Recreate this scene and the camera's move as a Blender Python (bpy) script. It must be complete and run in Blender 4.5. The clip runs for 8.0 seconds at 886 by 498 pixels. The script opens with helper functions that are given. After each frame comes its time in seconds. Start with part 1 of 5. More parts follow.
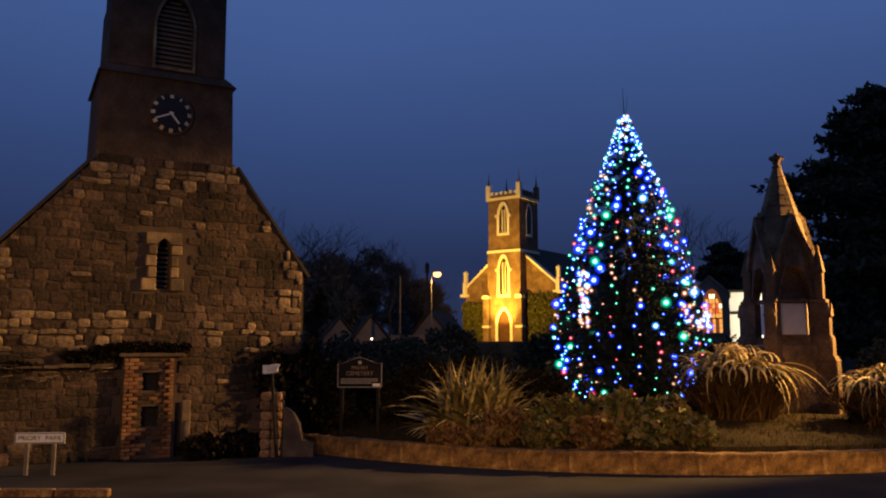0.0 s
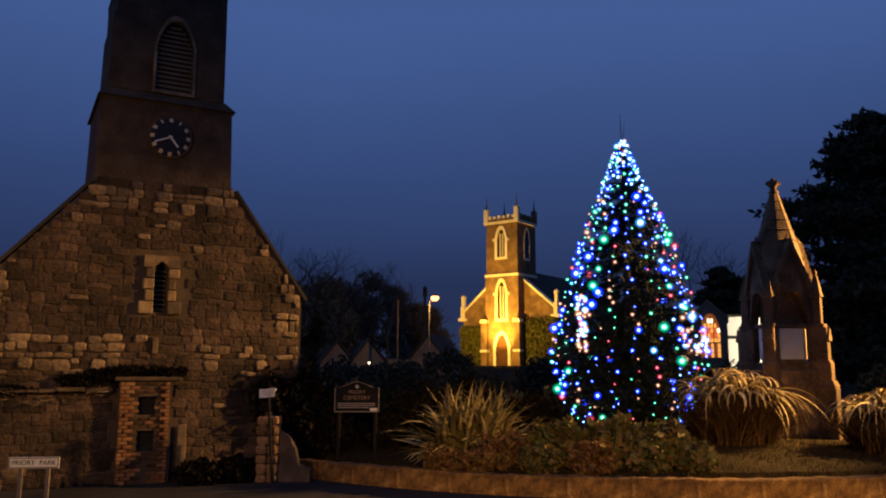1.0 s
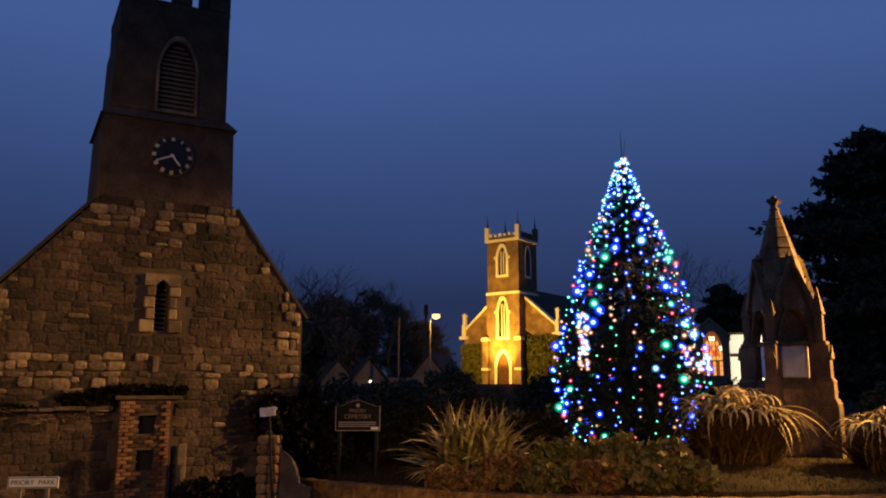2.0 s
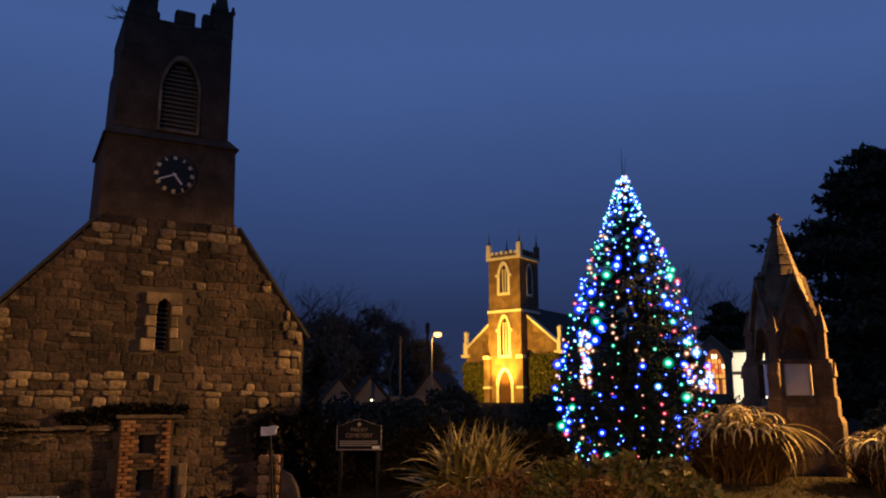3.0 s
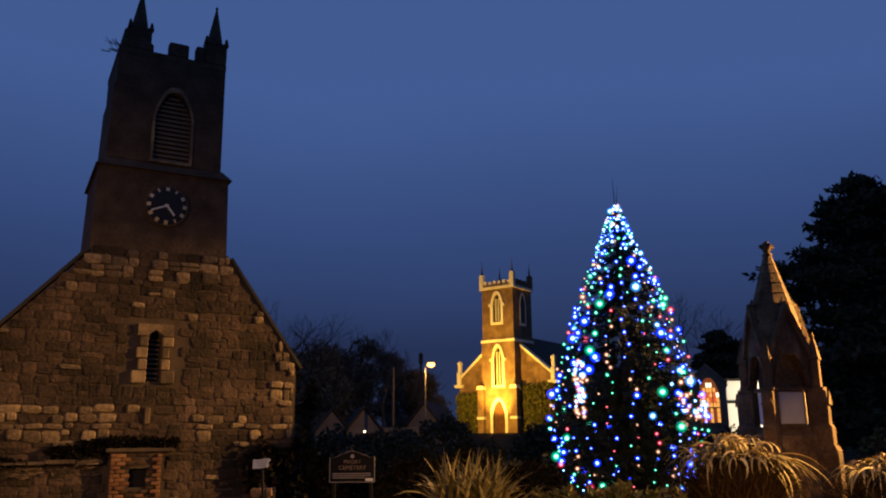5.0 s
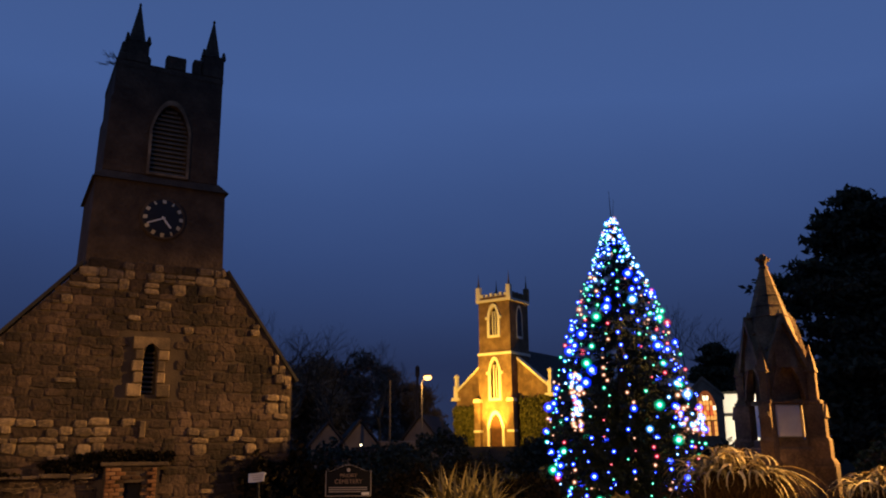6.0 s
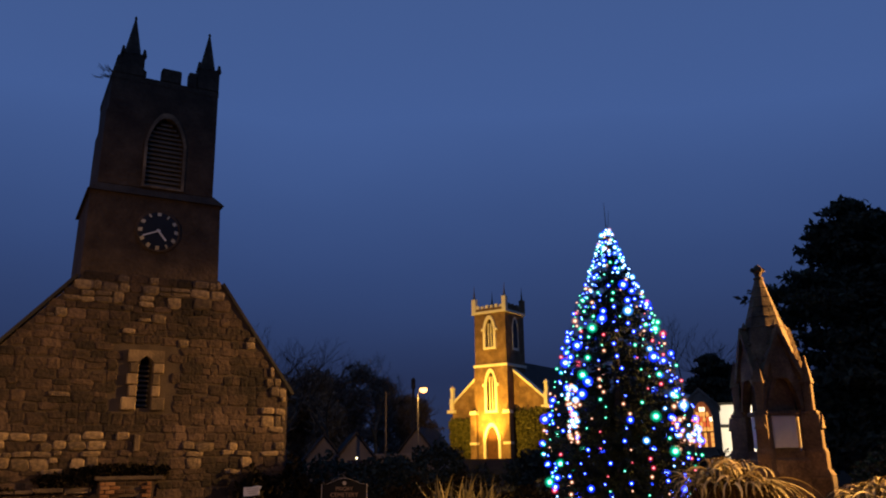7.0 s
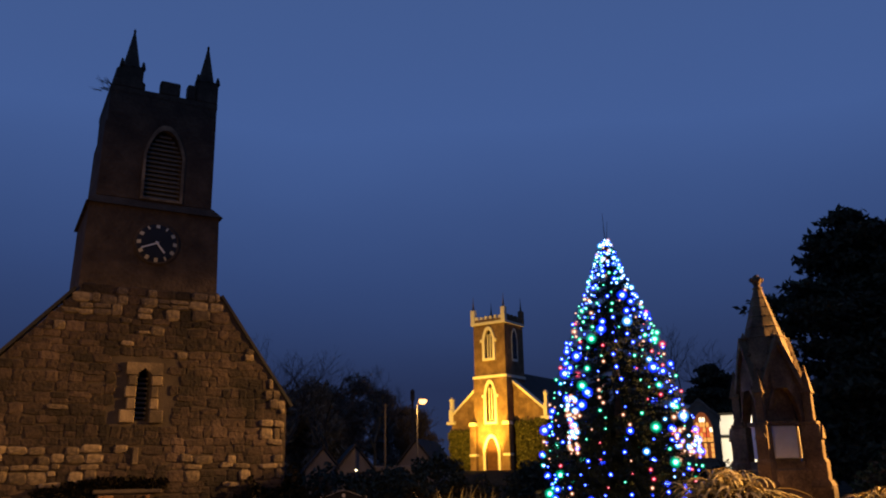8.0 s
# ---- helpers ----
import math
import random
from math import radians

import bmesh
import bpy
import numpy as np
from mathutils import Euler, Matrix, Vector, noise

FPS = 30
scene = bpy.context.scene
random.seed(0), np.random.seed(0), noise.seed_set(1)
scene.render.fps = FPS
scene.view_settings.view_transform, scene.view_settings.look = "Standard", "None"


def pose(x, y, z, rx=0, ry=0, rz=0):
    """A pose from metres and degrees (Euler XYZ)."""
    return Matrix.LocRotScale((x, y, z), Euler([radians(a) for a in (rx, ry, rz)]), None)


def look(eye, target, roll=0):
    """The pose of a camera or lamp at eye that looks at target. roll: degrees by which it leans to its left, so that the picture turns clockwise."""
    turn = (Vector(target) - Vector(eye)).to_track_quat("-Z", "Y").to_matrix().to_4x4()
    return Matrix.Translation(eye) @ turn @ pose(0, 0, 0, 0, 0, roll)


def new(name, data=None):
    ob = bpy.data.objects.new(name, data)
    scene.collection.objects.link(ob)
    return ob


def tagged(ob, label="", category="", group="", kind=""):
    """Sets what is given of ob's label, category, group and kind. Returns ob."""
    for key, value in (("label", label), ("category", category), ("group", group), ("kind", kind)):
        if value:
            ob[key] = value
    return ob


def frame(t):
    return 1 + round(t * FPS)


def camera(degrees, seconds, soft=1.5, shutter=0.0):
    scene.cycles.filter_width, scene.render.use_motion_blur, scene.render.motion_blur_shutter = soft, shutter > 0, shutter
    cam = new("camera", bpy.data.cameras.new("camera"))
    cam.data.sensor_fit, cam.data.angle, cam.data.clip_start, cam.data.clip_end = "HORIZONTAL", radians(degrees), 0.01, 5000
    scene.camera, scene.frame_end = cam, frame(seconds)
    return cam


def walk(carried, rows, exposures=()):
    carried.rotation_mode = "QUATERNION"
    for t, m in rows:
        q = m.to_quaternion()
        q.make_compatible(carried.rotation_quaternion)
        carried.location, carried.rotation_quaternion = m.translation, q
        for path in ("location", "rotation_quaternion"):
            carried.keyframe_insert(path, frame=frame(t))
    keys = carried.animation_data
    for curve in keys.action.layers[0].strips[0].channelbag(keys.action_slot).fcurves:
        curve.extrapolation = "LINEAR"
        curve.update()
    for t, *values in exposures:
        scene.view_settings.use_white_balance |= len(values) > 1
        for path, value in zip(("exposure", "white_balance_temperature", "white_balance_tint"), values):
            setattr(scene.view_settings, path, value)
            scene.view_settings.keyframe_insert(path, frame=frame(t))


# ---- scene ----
cam = camera(57.13, 8.0, 2.0)
EYE = 2.4
ROWS = [
    (0.0, 97.0, 0.0, 0.0),
    (0.5, 97.743, -0.04, -0.092),
    (1.0, 98.678, -0.104, -0.165),
    (1.5, 99.34, -0.077, -0.136),
    (3.0, 101.214, 0.038, 0.036),
    (3.5, 101.826, 0.062, 0.057),
    (4.0, 102.318, 0.147, -0.049),
    (4.5, 102.827, 0.315, -0.251),
    (6.0, 104.196, 0.491, -0.621),
    (6.5, 104.651, 0.542, -0.795),
    (7.0, 105.027, 0.737, -0.88),
    (7.5, 105.425, 0.773, -0.919),
    (8.0, 105.806, 0.962, -0.907),
]
walk(cam, [(t, pose(0, 0, EYE, rx, ry, rz)) for t, rx, ry, rz in ROWS])

# ---- world: blue hour, brighter aloft than at the horizon ----
world = bpy.data.worlds.new("dusk")
scene.world = world
world.use_nodes = True
wn, wl = world.node_tree.nodes, world.node_tree.links
w_geo = wn.new("ShaderNodeTexCoord")
w_sep = wn.new("ShaderNodeSeparateXYZ")
w_ramp = wn.new("ShaderNodeValToRGB")
w_noise = wn.new("ShaderNodeTexNoise")
w_noise.inputs["Scale"].default_value = 1.6
w_noise.inputs["Detail"].default_value = 3
w_mix = wn.new("ShaderNodeMath")
w_mix.operation = "MULTIPLY_ADD"
w_mix.inputs[1].default_value = 0.10
w_map = wn.new("ShaderNodeMapping")
w_map.inputs["Scale"].default_value = (1, 1, 2.5)
wl.new(w_geo.outputs["Generated"], w_sep.inputs[0])
wl.new(w_geo.outputs["Generated"], w_map.inputs[0])
wl.new(w_map.outputs[0], w_noise.inputs["Vector"])
wl.new(w_noise.outputs["Fac"], w_mix.inputs[0])
wl.new(w_sep.outputs["Z"], w_mix.inputs[2])
wl.new(w_mix.outputs[0], w_ramp.inputs[0])
stops = [(0.05, (0.020, 0.030, 0.075)), (0.16, (0.019, 0.031, 0.088)), (0.30, (0.033, 0.063, 0.180)),
         (0.46, (0.054, 0.106, 0.290)), (0.80, (0.050, 0.094, 0.240))]
cr = w_ramp.color_ramp
while len(cr.elements) < len(stops):
    cr.elements.new(0.5)
for el, (p, c) in zip(cr.elements, stops):
    el.position, el.color = p, (*c, 1)
wl.new(w_ramp.outputs[0], wn["Background"].inputs[0])
wn["Background"].inputs[1].default_value = 1.0


def spot(name, eye, target, watts, colour, size=70, blend=0.6, radius=0.15):
    d = bpy.data.lights.new(name, "SPOT")
    d.energy, d.color, d.spot_size, d.spot_blend, d.shadow_soft_size = watts, colour, radians(size), blend, radius
    o = new(name, d)
    o.matrix_world = look(eye, target)
    return o


SODIUM = (1.0, 0.51, 0.13)
FLOOD = (1.0, 0.55, 0.06)
spot("street_light_west", (-9.5, 3.5, 5.5), (-9.6, 16.8, 2.2), 2300, SODIUM, 80, 1.0)
spot("street_light_east", (19.0, 22.5, 8.6), (9.1, 21.5, 4.0), 46000, SODIUM, 46, 0.5)
spot("street_light_kerb", (12.0, -8.0, 6.5), (8.8, 15.2, 0.0), 21000, SODIUM, 20, 1.0)
spot("street_light_mid", (2.0, -9.0, 6.5), (2.4, 17.2, 0.8), 14500, SODIUM, 24, 1.0)
# added fill without a lamp of its own, warms the near road
spot("street_light_road", (0.0, -6.0, 8.0), (0.0, 6.0, 0.0), 900, SODIUM, 38, 1.0)
spot("flood_tower", (4.95, 96.4, 3.9), (7.45, 99.8, 8.3), 24000, FLOOD, 64, 1.0)
spot("flood_tower_wide", (0.3, 86.0, 4.2), (8.0, 100.0, 11.5), 30000, FLOOD, 82, 0.9)


# ---- materials ----
def material(name, stops, rough=0.85, scale=3.0, fine=30.0, bump=0.3, metal=0.0, spread=0.0, dist=0.02, island=False, gloss=0.3):
    """Two scales of noise through a colour ramp, fine relief; spread: by how much objects differ."""
    m = bpy.data.materials.new(name)
    m.use_nodes = True
    n, l = m.node_tree.nodes, m.node_tree.links
    b = n["Principled BSDF"]
    b.inputs["Roughness"].default_value, b.inputs["Metallic"].default_value = rough, metal
    b.inputs["Specular IOR Level"].default_value = gloss
    tc = n.new("ShaderNodeTexCoord")
    big, small = n.new("ShaderNodeTexNoise"), n.new("ShaderNodeTexNoise")
    big.inputs["Scale"].default_value, small.inputs["Scale"].default_value = scale, fine
    big.inputs["Detail"].default_value = small.inputs["Detail"].default_value = 6
    for t in (big, small):
        l.new(tc.outputs["Object"], t.inputs["Vector"])
    mix = n.new("ShaderNodeMath")
    mix.operation = "MULTIPLY_ADD"
    mix.inputs[1].default_value = 0.35
    l.new(small.outputs["Fac"], mix.inputs[0])
    off = n.new("ShaderNodeMath")
    off.operation = "SUBTRACT"
    l.new(big.outputs["Fac"], off.inputs[0])
    off.inputs[1].default_value = 0.175
    l.new(off.outputs[0], mix.inputs[2])
    value = mix.outputs[0]
    if spread:
        info = n.new("ShaderNodeNewGeometry" if island else "ShaderNodeObjectInfo")
        var = n.new("ShaderNodeMath")
        var.operation = "MULTIPLY_ADD"
        var.inputs[1].default_value = spread
        l.new(info.outputs["Random Per Island" if island else "Random"], var.inputs[0])
        sub = n.new("ShaderNodeMath")
        sub.operation = "SUBTRACT"
        l.new(value, sub.inputs[0])
        sub.inputs[1].default_value = spread / 2
        l.new(sub.outputs[0], var.inputs[2])
        value = var.outputs[0]
    ramp = n.new("ShaderNodeValToRGB")
    e = ramp.color_ramp
    while len(e.elements) < len(stops):
        e.elements.new(0.5)
    for i, (el, c) in enumerate(zip(e.elements, stops)):
        el.position, el.color = 0.25 + 0.5 * i / max(1, len(stops) - 1), (*c, 1)
    l.new(value, ramp.inputs[0])
    l.new(ramp.outputs[0], b.inputs["Base Color"])
    if bump:
        bp = n.new("ShaderNodeBump")
        bp.inputs["Strength"].default_value, bp.inputs["Distance"].default_value = bump, dist
        l.new(small.outputs["Fac"], bp.inputs["Height"])
        l.new(bp.outputs[0], b.inputs["Normal"])
    return m


def glow(name, colour, strength):
    m = bpy.data.materials.new(name)
    m.use_nodes = True
    b = m.node_tree.nodes["Principled BSDF"]
    b.inputs["Base Color"].default_value = (*[min(1, c) * 0.5 for c in colour], 1)
    b.inputs["Emission Color"].default_value = (*colour, 1)
    b.inputs["Emission Strength"].default_value = strength
    return m


def leaf(name, stops, rough=0.7, gloss=0.12):
    """Foliage: every leaf or blade its own shade."""
    m = bpy.data.materials.new(name)
    m.use_nodes = True
    n, l = m.node_tree.nodes, m.node_tree.links
    b = n["Principled BSDF"]
    b.inputs["Roughness"].default_value = rough
    b.inputs["Specular IOR Level"].default_value = gloss
    g = n.new("ShaderNodeNewGeometry")
    ramp = n.new("ShaderNodeValToRGB")
    e = ramp.color_ramp
    while len(e.elements) < len(stops):
        e.elements.new(0.5)
    for i, (el, c) in enumerate(zip(e.elements, stops)):
        el.position, el.color = i / max(1, len(stops) - 1), (*c, 1)
    l.new(g.outputs["Random Per Island"], ramp.inputs[0])
    l.new(ramp.outputs[0], b.inputs["Base Color"])
    return m


M_ASPHALT = material("asphalt", [(0.018, 0.017, 0.016), (0.032, 0.030, 0.029), (0.05, 0.047, 0.044)], 0.95, 0.6, 60, 0.5, gloss=0.08)
M_PAVING = material("paving", [(0.04, 0.036, 0.032), (0.085, 0.076, 0.066)], 0.95, 1.5, 40, 0.4, gloss=0.08)
M_SOIL = material("grass_ground", [(0.012, 0.009, 0.005), (0.024, 0.018, 0.009), (0.042, 0.030, 0.015)], 0.95, 0.8, 25, 0.8, gloss=0.05)
M_KERB = material("kerb_stone", [(0.05, 0.03, 0.014), (0.14, 0.076, 0.026), (0.25, 0.140, 0.045), (0.42, 0.27, 0.10)], 0.9, 4.5, 22, 1.0, spread=0.12, dist=0.05)
# the sodium light on the gate pillar is put into this stone's orange
M_PILLAR = material("lamplit_sandstone", [(0.12, 0.066, 0.028), (0.26, 0.15, 0.065), (0.42, 0.26, 0.12)], 0.9, 3, 24, 0.7, spread=0.3)
M_MORTAR = material("old_mortar", [(0.04, 0.029, 0.021), (0.065, 0.048, 0.035), (0.095, 0.070, 0.050)], 0.95, 2, 30, 0.6)
M_WALL = material("dark_rubble", [(0.012, 0.009, 0.007), (0.028, 0.020, 0.014), (0.062, 0.041, 0.029), (0.12, 0.080, 0.056)], 0.95, 0.75, 14, 0.8, spread=0.22, dist=0.04, island=True)
M_STONE_DARK = material("weathered_stone", [(0.05, 0.036, 0.026), (0.09, 0.066, 0.046), (0.15, 0.11, 0.076)], 0.9, 3, 24, 0.7, spread=0.35)
M_STONE_PALE = material("pale_sandstone", [(0.075, 0.055, 0.036), (0.16, 0.115, 0.070), (0.31, 0.225, 0.13)], 0.9, 3, 24, 0.6, spread=0.35)
M_TOWER = material("tower_rubble", [(0.040, 0.027, 0.018), (0.072, 0.049, 0.031), (0.11, 0.076, 0.048)], 0.92, 2.2, 12, 0.9, dist=0.05)
M_SLATE = material("slate", [(0.022, 0.021, 0.02), (0.045, 0.042, 0.04)], 0.8, 2, 20, 0.3, gloss=0.12)
M_BRICK = material("old_brick", [(0.10, 0.046, 0.022), (0.18, 0.086, 0.04), (0.27, 0.15, 0.075)], 0.9, 4, 30, 0.5, spread=0.4)
# near black: shade inside openings put into backing boards; also dark post and mullions
M_DARK = material("black_and_recess_shade", [(0.012, 0.011, 0.010), (0.022, 0.02, 0.018)], 0.9, 3, 20, 0.2)
M_CLOCK = material("black_dial", [(0.010, 0.010, 0.011), (0.018, 0.018, 0.02)], 0.5, 3, 20, 0.1)
M_GILT = material("gilt", [(0.45, 0.38, 0.25), (0.65, 0.56, 0.38)], 0.5, 6, 30, 0.1)
M_FADED = material("faded_paint", [(0.34, 0.29, 0.25), (0.50, 0.44, 0.38)], 0.8, 9, 40, 0.1)
M_DARKBRICK = material("darker_brick", [(0.020, 0.012, 0.008), (0.045, 0.026, 0.015), (0.09, 0.05, 0.026)], 0.95, 4, 30, 0.5, spread=0.4)
M_POLE = material("weathered_pole", [(0.06, 0.052, 0.045), (0.10, 0.088, 0.075)], 0.9, 4, 30, 0.3)
M_WOODSLAT = material("grey_louvre", [(0.12, 0.10, 0.075), (0.22, 0.185, 0.14)], 0.85, 3, 40, 0.3)
M_CHURCH = material("brown_rubble", [(0.10, 0.060, 0.032), (0.17, 0.100, 0.052), (0.26, 0.165, 0.09)], 0.92, 0.9, 5, 1.0, dist=0.10)
M_CREAM = material("cream_dressing", [(0.62, 0.55, 0.42), (0.78, 0.70, 0.55)], 0.8, 1, 10, 0.2)
M_GLASSDARK = material("dark_glass", [(0.02, 0.02, 0.022), (0.04, 0.035, 0.03)], 0.25, 2, 10, 0.0)
M_DOORWOOD = material("oak_door", [(0.05, 0.018, 0.008), (0.11, 0.042, 0.018)], 0.6, 2, 20, 0.2)
M_MON = material("monument_sandstone", [(0.026, 0.016, 0.009), (0.075, 0.045, 0.023), (0.15, 0.093, 0.046), (0.27, 0.175, 0.09)], 0.88, 1.3, 16, 0.7, dist=0.03)
M_MARBLE = material("pale_marble", [(0.55, 0.50, 0.42), (0.72, 0.66, 0.56)], 0.5, 2, 15, 0.1)
M_WHITE = material("white_render", [(0.70, 0.69, 0.66), (0.82, 0.81, 0.78)], 0.85, 1, 12, 0.2)
M_PORCH = material("porch_stone", [(0.15, 0.125, 0.09), (0.27, 0.225, 0.165)], 0.9, 1.5, 12, 0.4)
M_PALEWALL = material("grey_harling", [(0.12, 0.10, 0.085), (0.18, 0.155, 0.13)], 0.9, 1, 12, 0.3)
M_SIGN_BLACK = material("black_paint", [(0.008, 0.008, 0.009), (0.014, 0.013, 0.013)], 0.7, 3, 20, 0.1, gloss=0.1)
M_SIGN_WHITE = material("white_paint", [(0.66, 0.64, 0.58), (0.8, 0.78, 0.72)], 0.6, 4, 30, 0.1)
M_SIGN_RED = material("tan_lettering", [(0.22, 0.14, 0.09), (0.34, 0.22, 0.15)], 0.6, 4, 30, 0.0)
M_STEEL = material("galvanised_steel", [(0.10, 0.097, 0.093), (0.17, 0.165, 0.16)], 0.5, 4, 30, 0.1, metal=0.6)
M_BARK = material("bark", [(0.03, 0.024, 0.018), (0.07, 0.055, 0.04)], 0.95, 4, 20, 0.8)
M_YEW = leaf("yew_needles", [(0.026, 0.028, 0.018), (0.042, 0.046, 0.028), (0.07, 0.072, 0.04)])
M_SPRUCE = leaf("spruce_needles", [(0.007, 0.012, 0.008), (0.013, 0.021, 0.013), (0.024, 0.032, 0.019)])
M_IVY = leaf("ivy_leaves", [(0.035, 0.036, 0.012), (0.075, 0.072, 0.022), (0.14, 0.125, 0.04)])
M_SHRUB = leaf("shrub_leaves", [(0.03, 0.034, 0.012), (0.06, 0.068, 0.022), (0.10, 0.105, 0.04), (0.15, 0.105, 0.05), (0.05, 0.035, 0.018)])
# leaf colour taken near black so that the growth carries its own shade
M_UNDER = leaf("self_shaded_leaves", [(0.006, 0.006, 0.004), (0.013, 0.011, 0.007), (0.026, 0.021, 0.013)], 0.95, 0.03)
M_TURF = leaf("winter_turf", [(0.014, 0.011, 0.005), (0.026, 0.019, 0.009), (0.045, 0.032, 0.014)], 0.95, 0.03)
M_RUSSET = leaf("russet_leaves", [(0.05, 0.025, 0.012), (0.10, 0.05, 0.022), (0.17, 0.10, 0.045), (0.08, 0.075, 0.03)])
M_TWIGS = leaf("bare_twigs", [(0.09, 0.072, 0.055), (0.14, 0.11, 0.085), (0.20, 0.16, 0.12)])
M_FLAX = leaf("flax_blades", [(0.06, 0.05, 0.02), (0.12, 0.10, 0.04), (0.20, 0.165, 0.075), (0.34, 0.28, 0.15)])
M_STRAW = leaf("striped_sedge", [(0.10, 0.08, 0.035), (0.25, 0.20, 0.09), (0.45, 0.36, 0.19), (0.55, 0.46, 0.27)])
M_DRYGRASS = leaf("dry_grass", [(0.030, 0.018, 0.008), (0.065, 0.038, 0.016), (0.12, 0.072, 0.030)], 0.95, 0.03)
M_CABLE = material("green_cable", [(0.012, 0.02, 0.012), (0.02, 0.03, 0.02)], 0.7, 3, 20, 0)


def halo_shell(name, colour, strength, fill):
    """Tinted see-through emission shell that imitates the glare round a bulb's bright core."""
    m = bpy.data.materials.new(name)
    m.use_nodes = True
    n, l = m.node_tree.nodes, m.node_tree.links
    n.remove(n["Principled BSDF"])
    em, tr, mx = n.new("ShaderNodeEmission"), n.new("ShaderNodeBsdfTransparent"), n.new("ShaderNodeMixShader")
    em.inputs[0].default_value, em.inputs[1].default_value = (*colour, 1), strength
    mx.inputs[0].default_value = fill
    l.new(tr.outputs[0], mx.inputs[1])
    l.new(em.outputs[0], mx.inputs[2])
    l.new(mx.outputs[0], n["Material Output"].inputs["Surface"])
    return m


# blue, green, red, warm, cool: outer and inner glare halo, core
BULBS = []
for hue, soft_c, inner_c, core_c, power in (
        ("blue", (0.0, 0.02, 1.0), (0.03, 0.08, 1.0), (0.26, 0.42, 1.0), 13.0),
        ("green", (0.0, 0.50, 0.25), (0.02, 0.75, 0.40), (0.55, 1.0, 0.88), 5.2),
        ("red", (0.8, 0.02, 0.08), (1.0, 0.08, 0.14), (1.0, 0.45, 0.42), 3.6),
        ("warm", (0.8, 0.28, 0.14), (1.0, 0.45, 0.28), (1.0, 0.80, 0.58), 3.0),
        ("cool", (0.04, 0.30, 1.0), (0.25, 0.62, 1.0), (0.92, 0.97, 1.0), 8.0)):
    BULBS.append((halo_shell(hue + "_outer_halo", soft_c, power * 0.42, 0.12), halo_shell(hue + "_inner_halo", inner_c, power * 0.6, 0.42), glow(hue + "_core", core_c, power)))


# ---- builders ----
def thing(name, m, label, category, group="", kind=""):
    ob = new(name)
    ob.empty_display_size = 0.3
    ob.matrix_world = m
    return tagged(ob, label, category, group, kind)


def mesh_of(bm, name, mat):
    me = bpy.data.meshes.new(name)
    bm.to_mesh(me)
    bm.free()
    for k in mat if isinstance(mat, (list, tuple)) else [mat]:
        me.materials.append(k)
    return me


def part(name, bm, mat, parent, label="", m=None):
    me = bm if isinstance(bm, bpy.types.Mesh) else mesh_of(bm, name, mat)
    ob = new(name, me)
    ob.parent = parent
    if m is not None:
        ob.matrix_basis = m
    if label:
        ob["label"] = label
    return ob


def raw(name, verts, faces, mat):
    me = bpy.data.meshes.new(name)
    me.from_pydata([tuple(v) for v in verts], [], [tuple(int(i) for i in f) for f in faces])
    me.materials.append(mat)
    me.update()
    return me


def box(x0, x1, y0, y1, z0, z1, bevel=0.0, bm=None, taper=1.0):
    bm = bm or bmesh.new()
    vs = []
    cx, cy = (x0 + x1) / 2, (y0 + y1) / 2
    for z, k in ((z0, 1.0), (z1, taper)):
        for x, y in ((x0, y0), (x1, y0), (x1, y1), (x0, y1)):
            vs.append(bm.verts.new((cx + (x - cx) * k, cy + (y - cy) * k, z)))
    fs = [(3, 2, 1, 0), (4, 5, 6, 7), (0, 1, 5, 4), (1, 2, 6, 5), (2, 3, 7, 6), (3, 0, 4, 7)]
    made = [bm.faces.new([vs[i] for i in f]) for f in fs]
    if bevel:
        bmesh.ops.bevel(bm, geom=list({e for f in made for e in f.edges}), offset=bevel, segments=1, affect="EDGES")
    return bm


def slab(outline, holes, y0, y1, bm=None):
    """An upright slab in the xz plane from y0 (front) to y1 (back), with openings right through it."""
    bm = bm or bmesh.new()
    start = len(bm.faces)
    tmp = bmesh.new()
    for loop in [outline] + holes:
        vs = [tmp.verts.new((x, 0, z)) for x, z in loop]
        for i in range(len(vs)):
            tmp.edges.new((vs[i], vs[(i + 1) % len(vs)]))
    bmesh.ops.triangle_fill(tmp, use_beauty=True, edges=tmp.edges[:])
    tmp.verts.index_update()
    front = [bm.verts.new((v.co.x, y0, v.co.z)) for v in tmp.verts]
    back = [bm.verts.new((v.co.x, y1, v.co.z)) for v in tmp.verts]
    for f in tmp.faces:
        ids = [v.index for v in f.verts]
        if f.normal.y > 0:
            ids.reverse()
        bm.faces.new([front[i] for i in ids])
        bm.faces.new([back[i] for i in reversed(ids)])
    for e in tmp.edges:
        if len(e.link_faces) == 1:
            a, b = (v.index for v in e.verts)
            bm.faces.new((front[a], front[b], back[b], back[a]))
    tmp.free()
    bmesh.ops.recalc_face_normals(bm, faces=bm.faces[start:])
    return bm


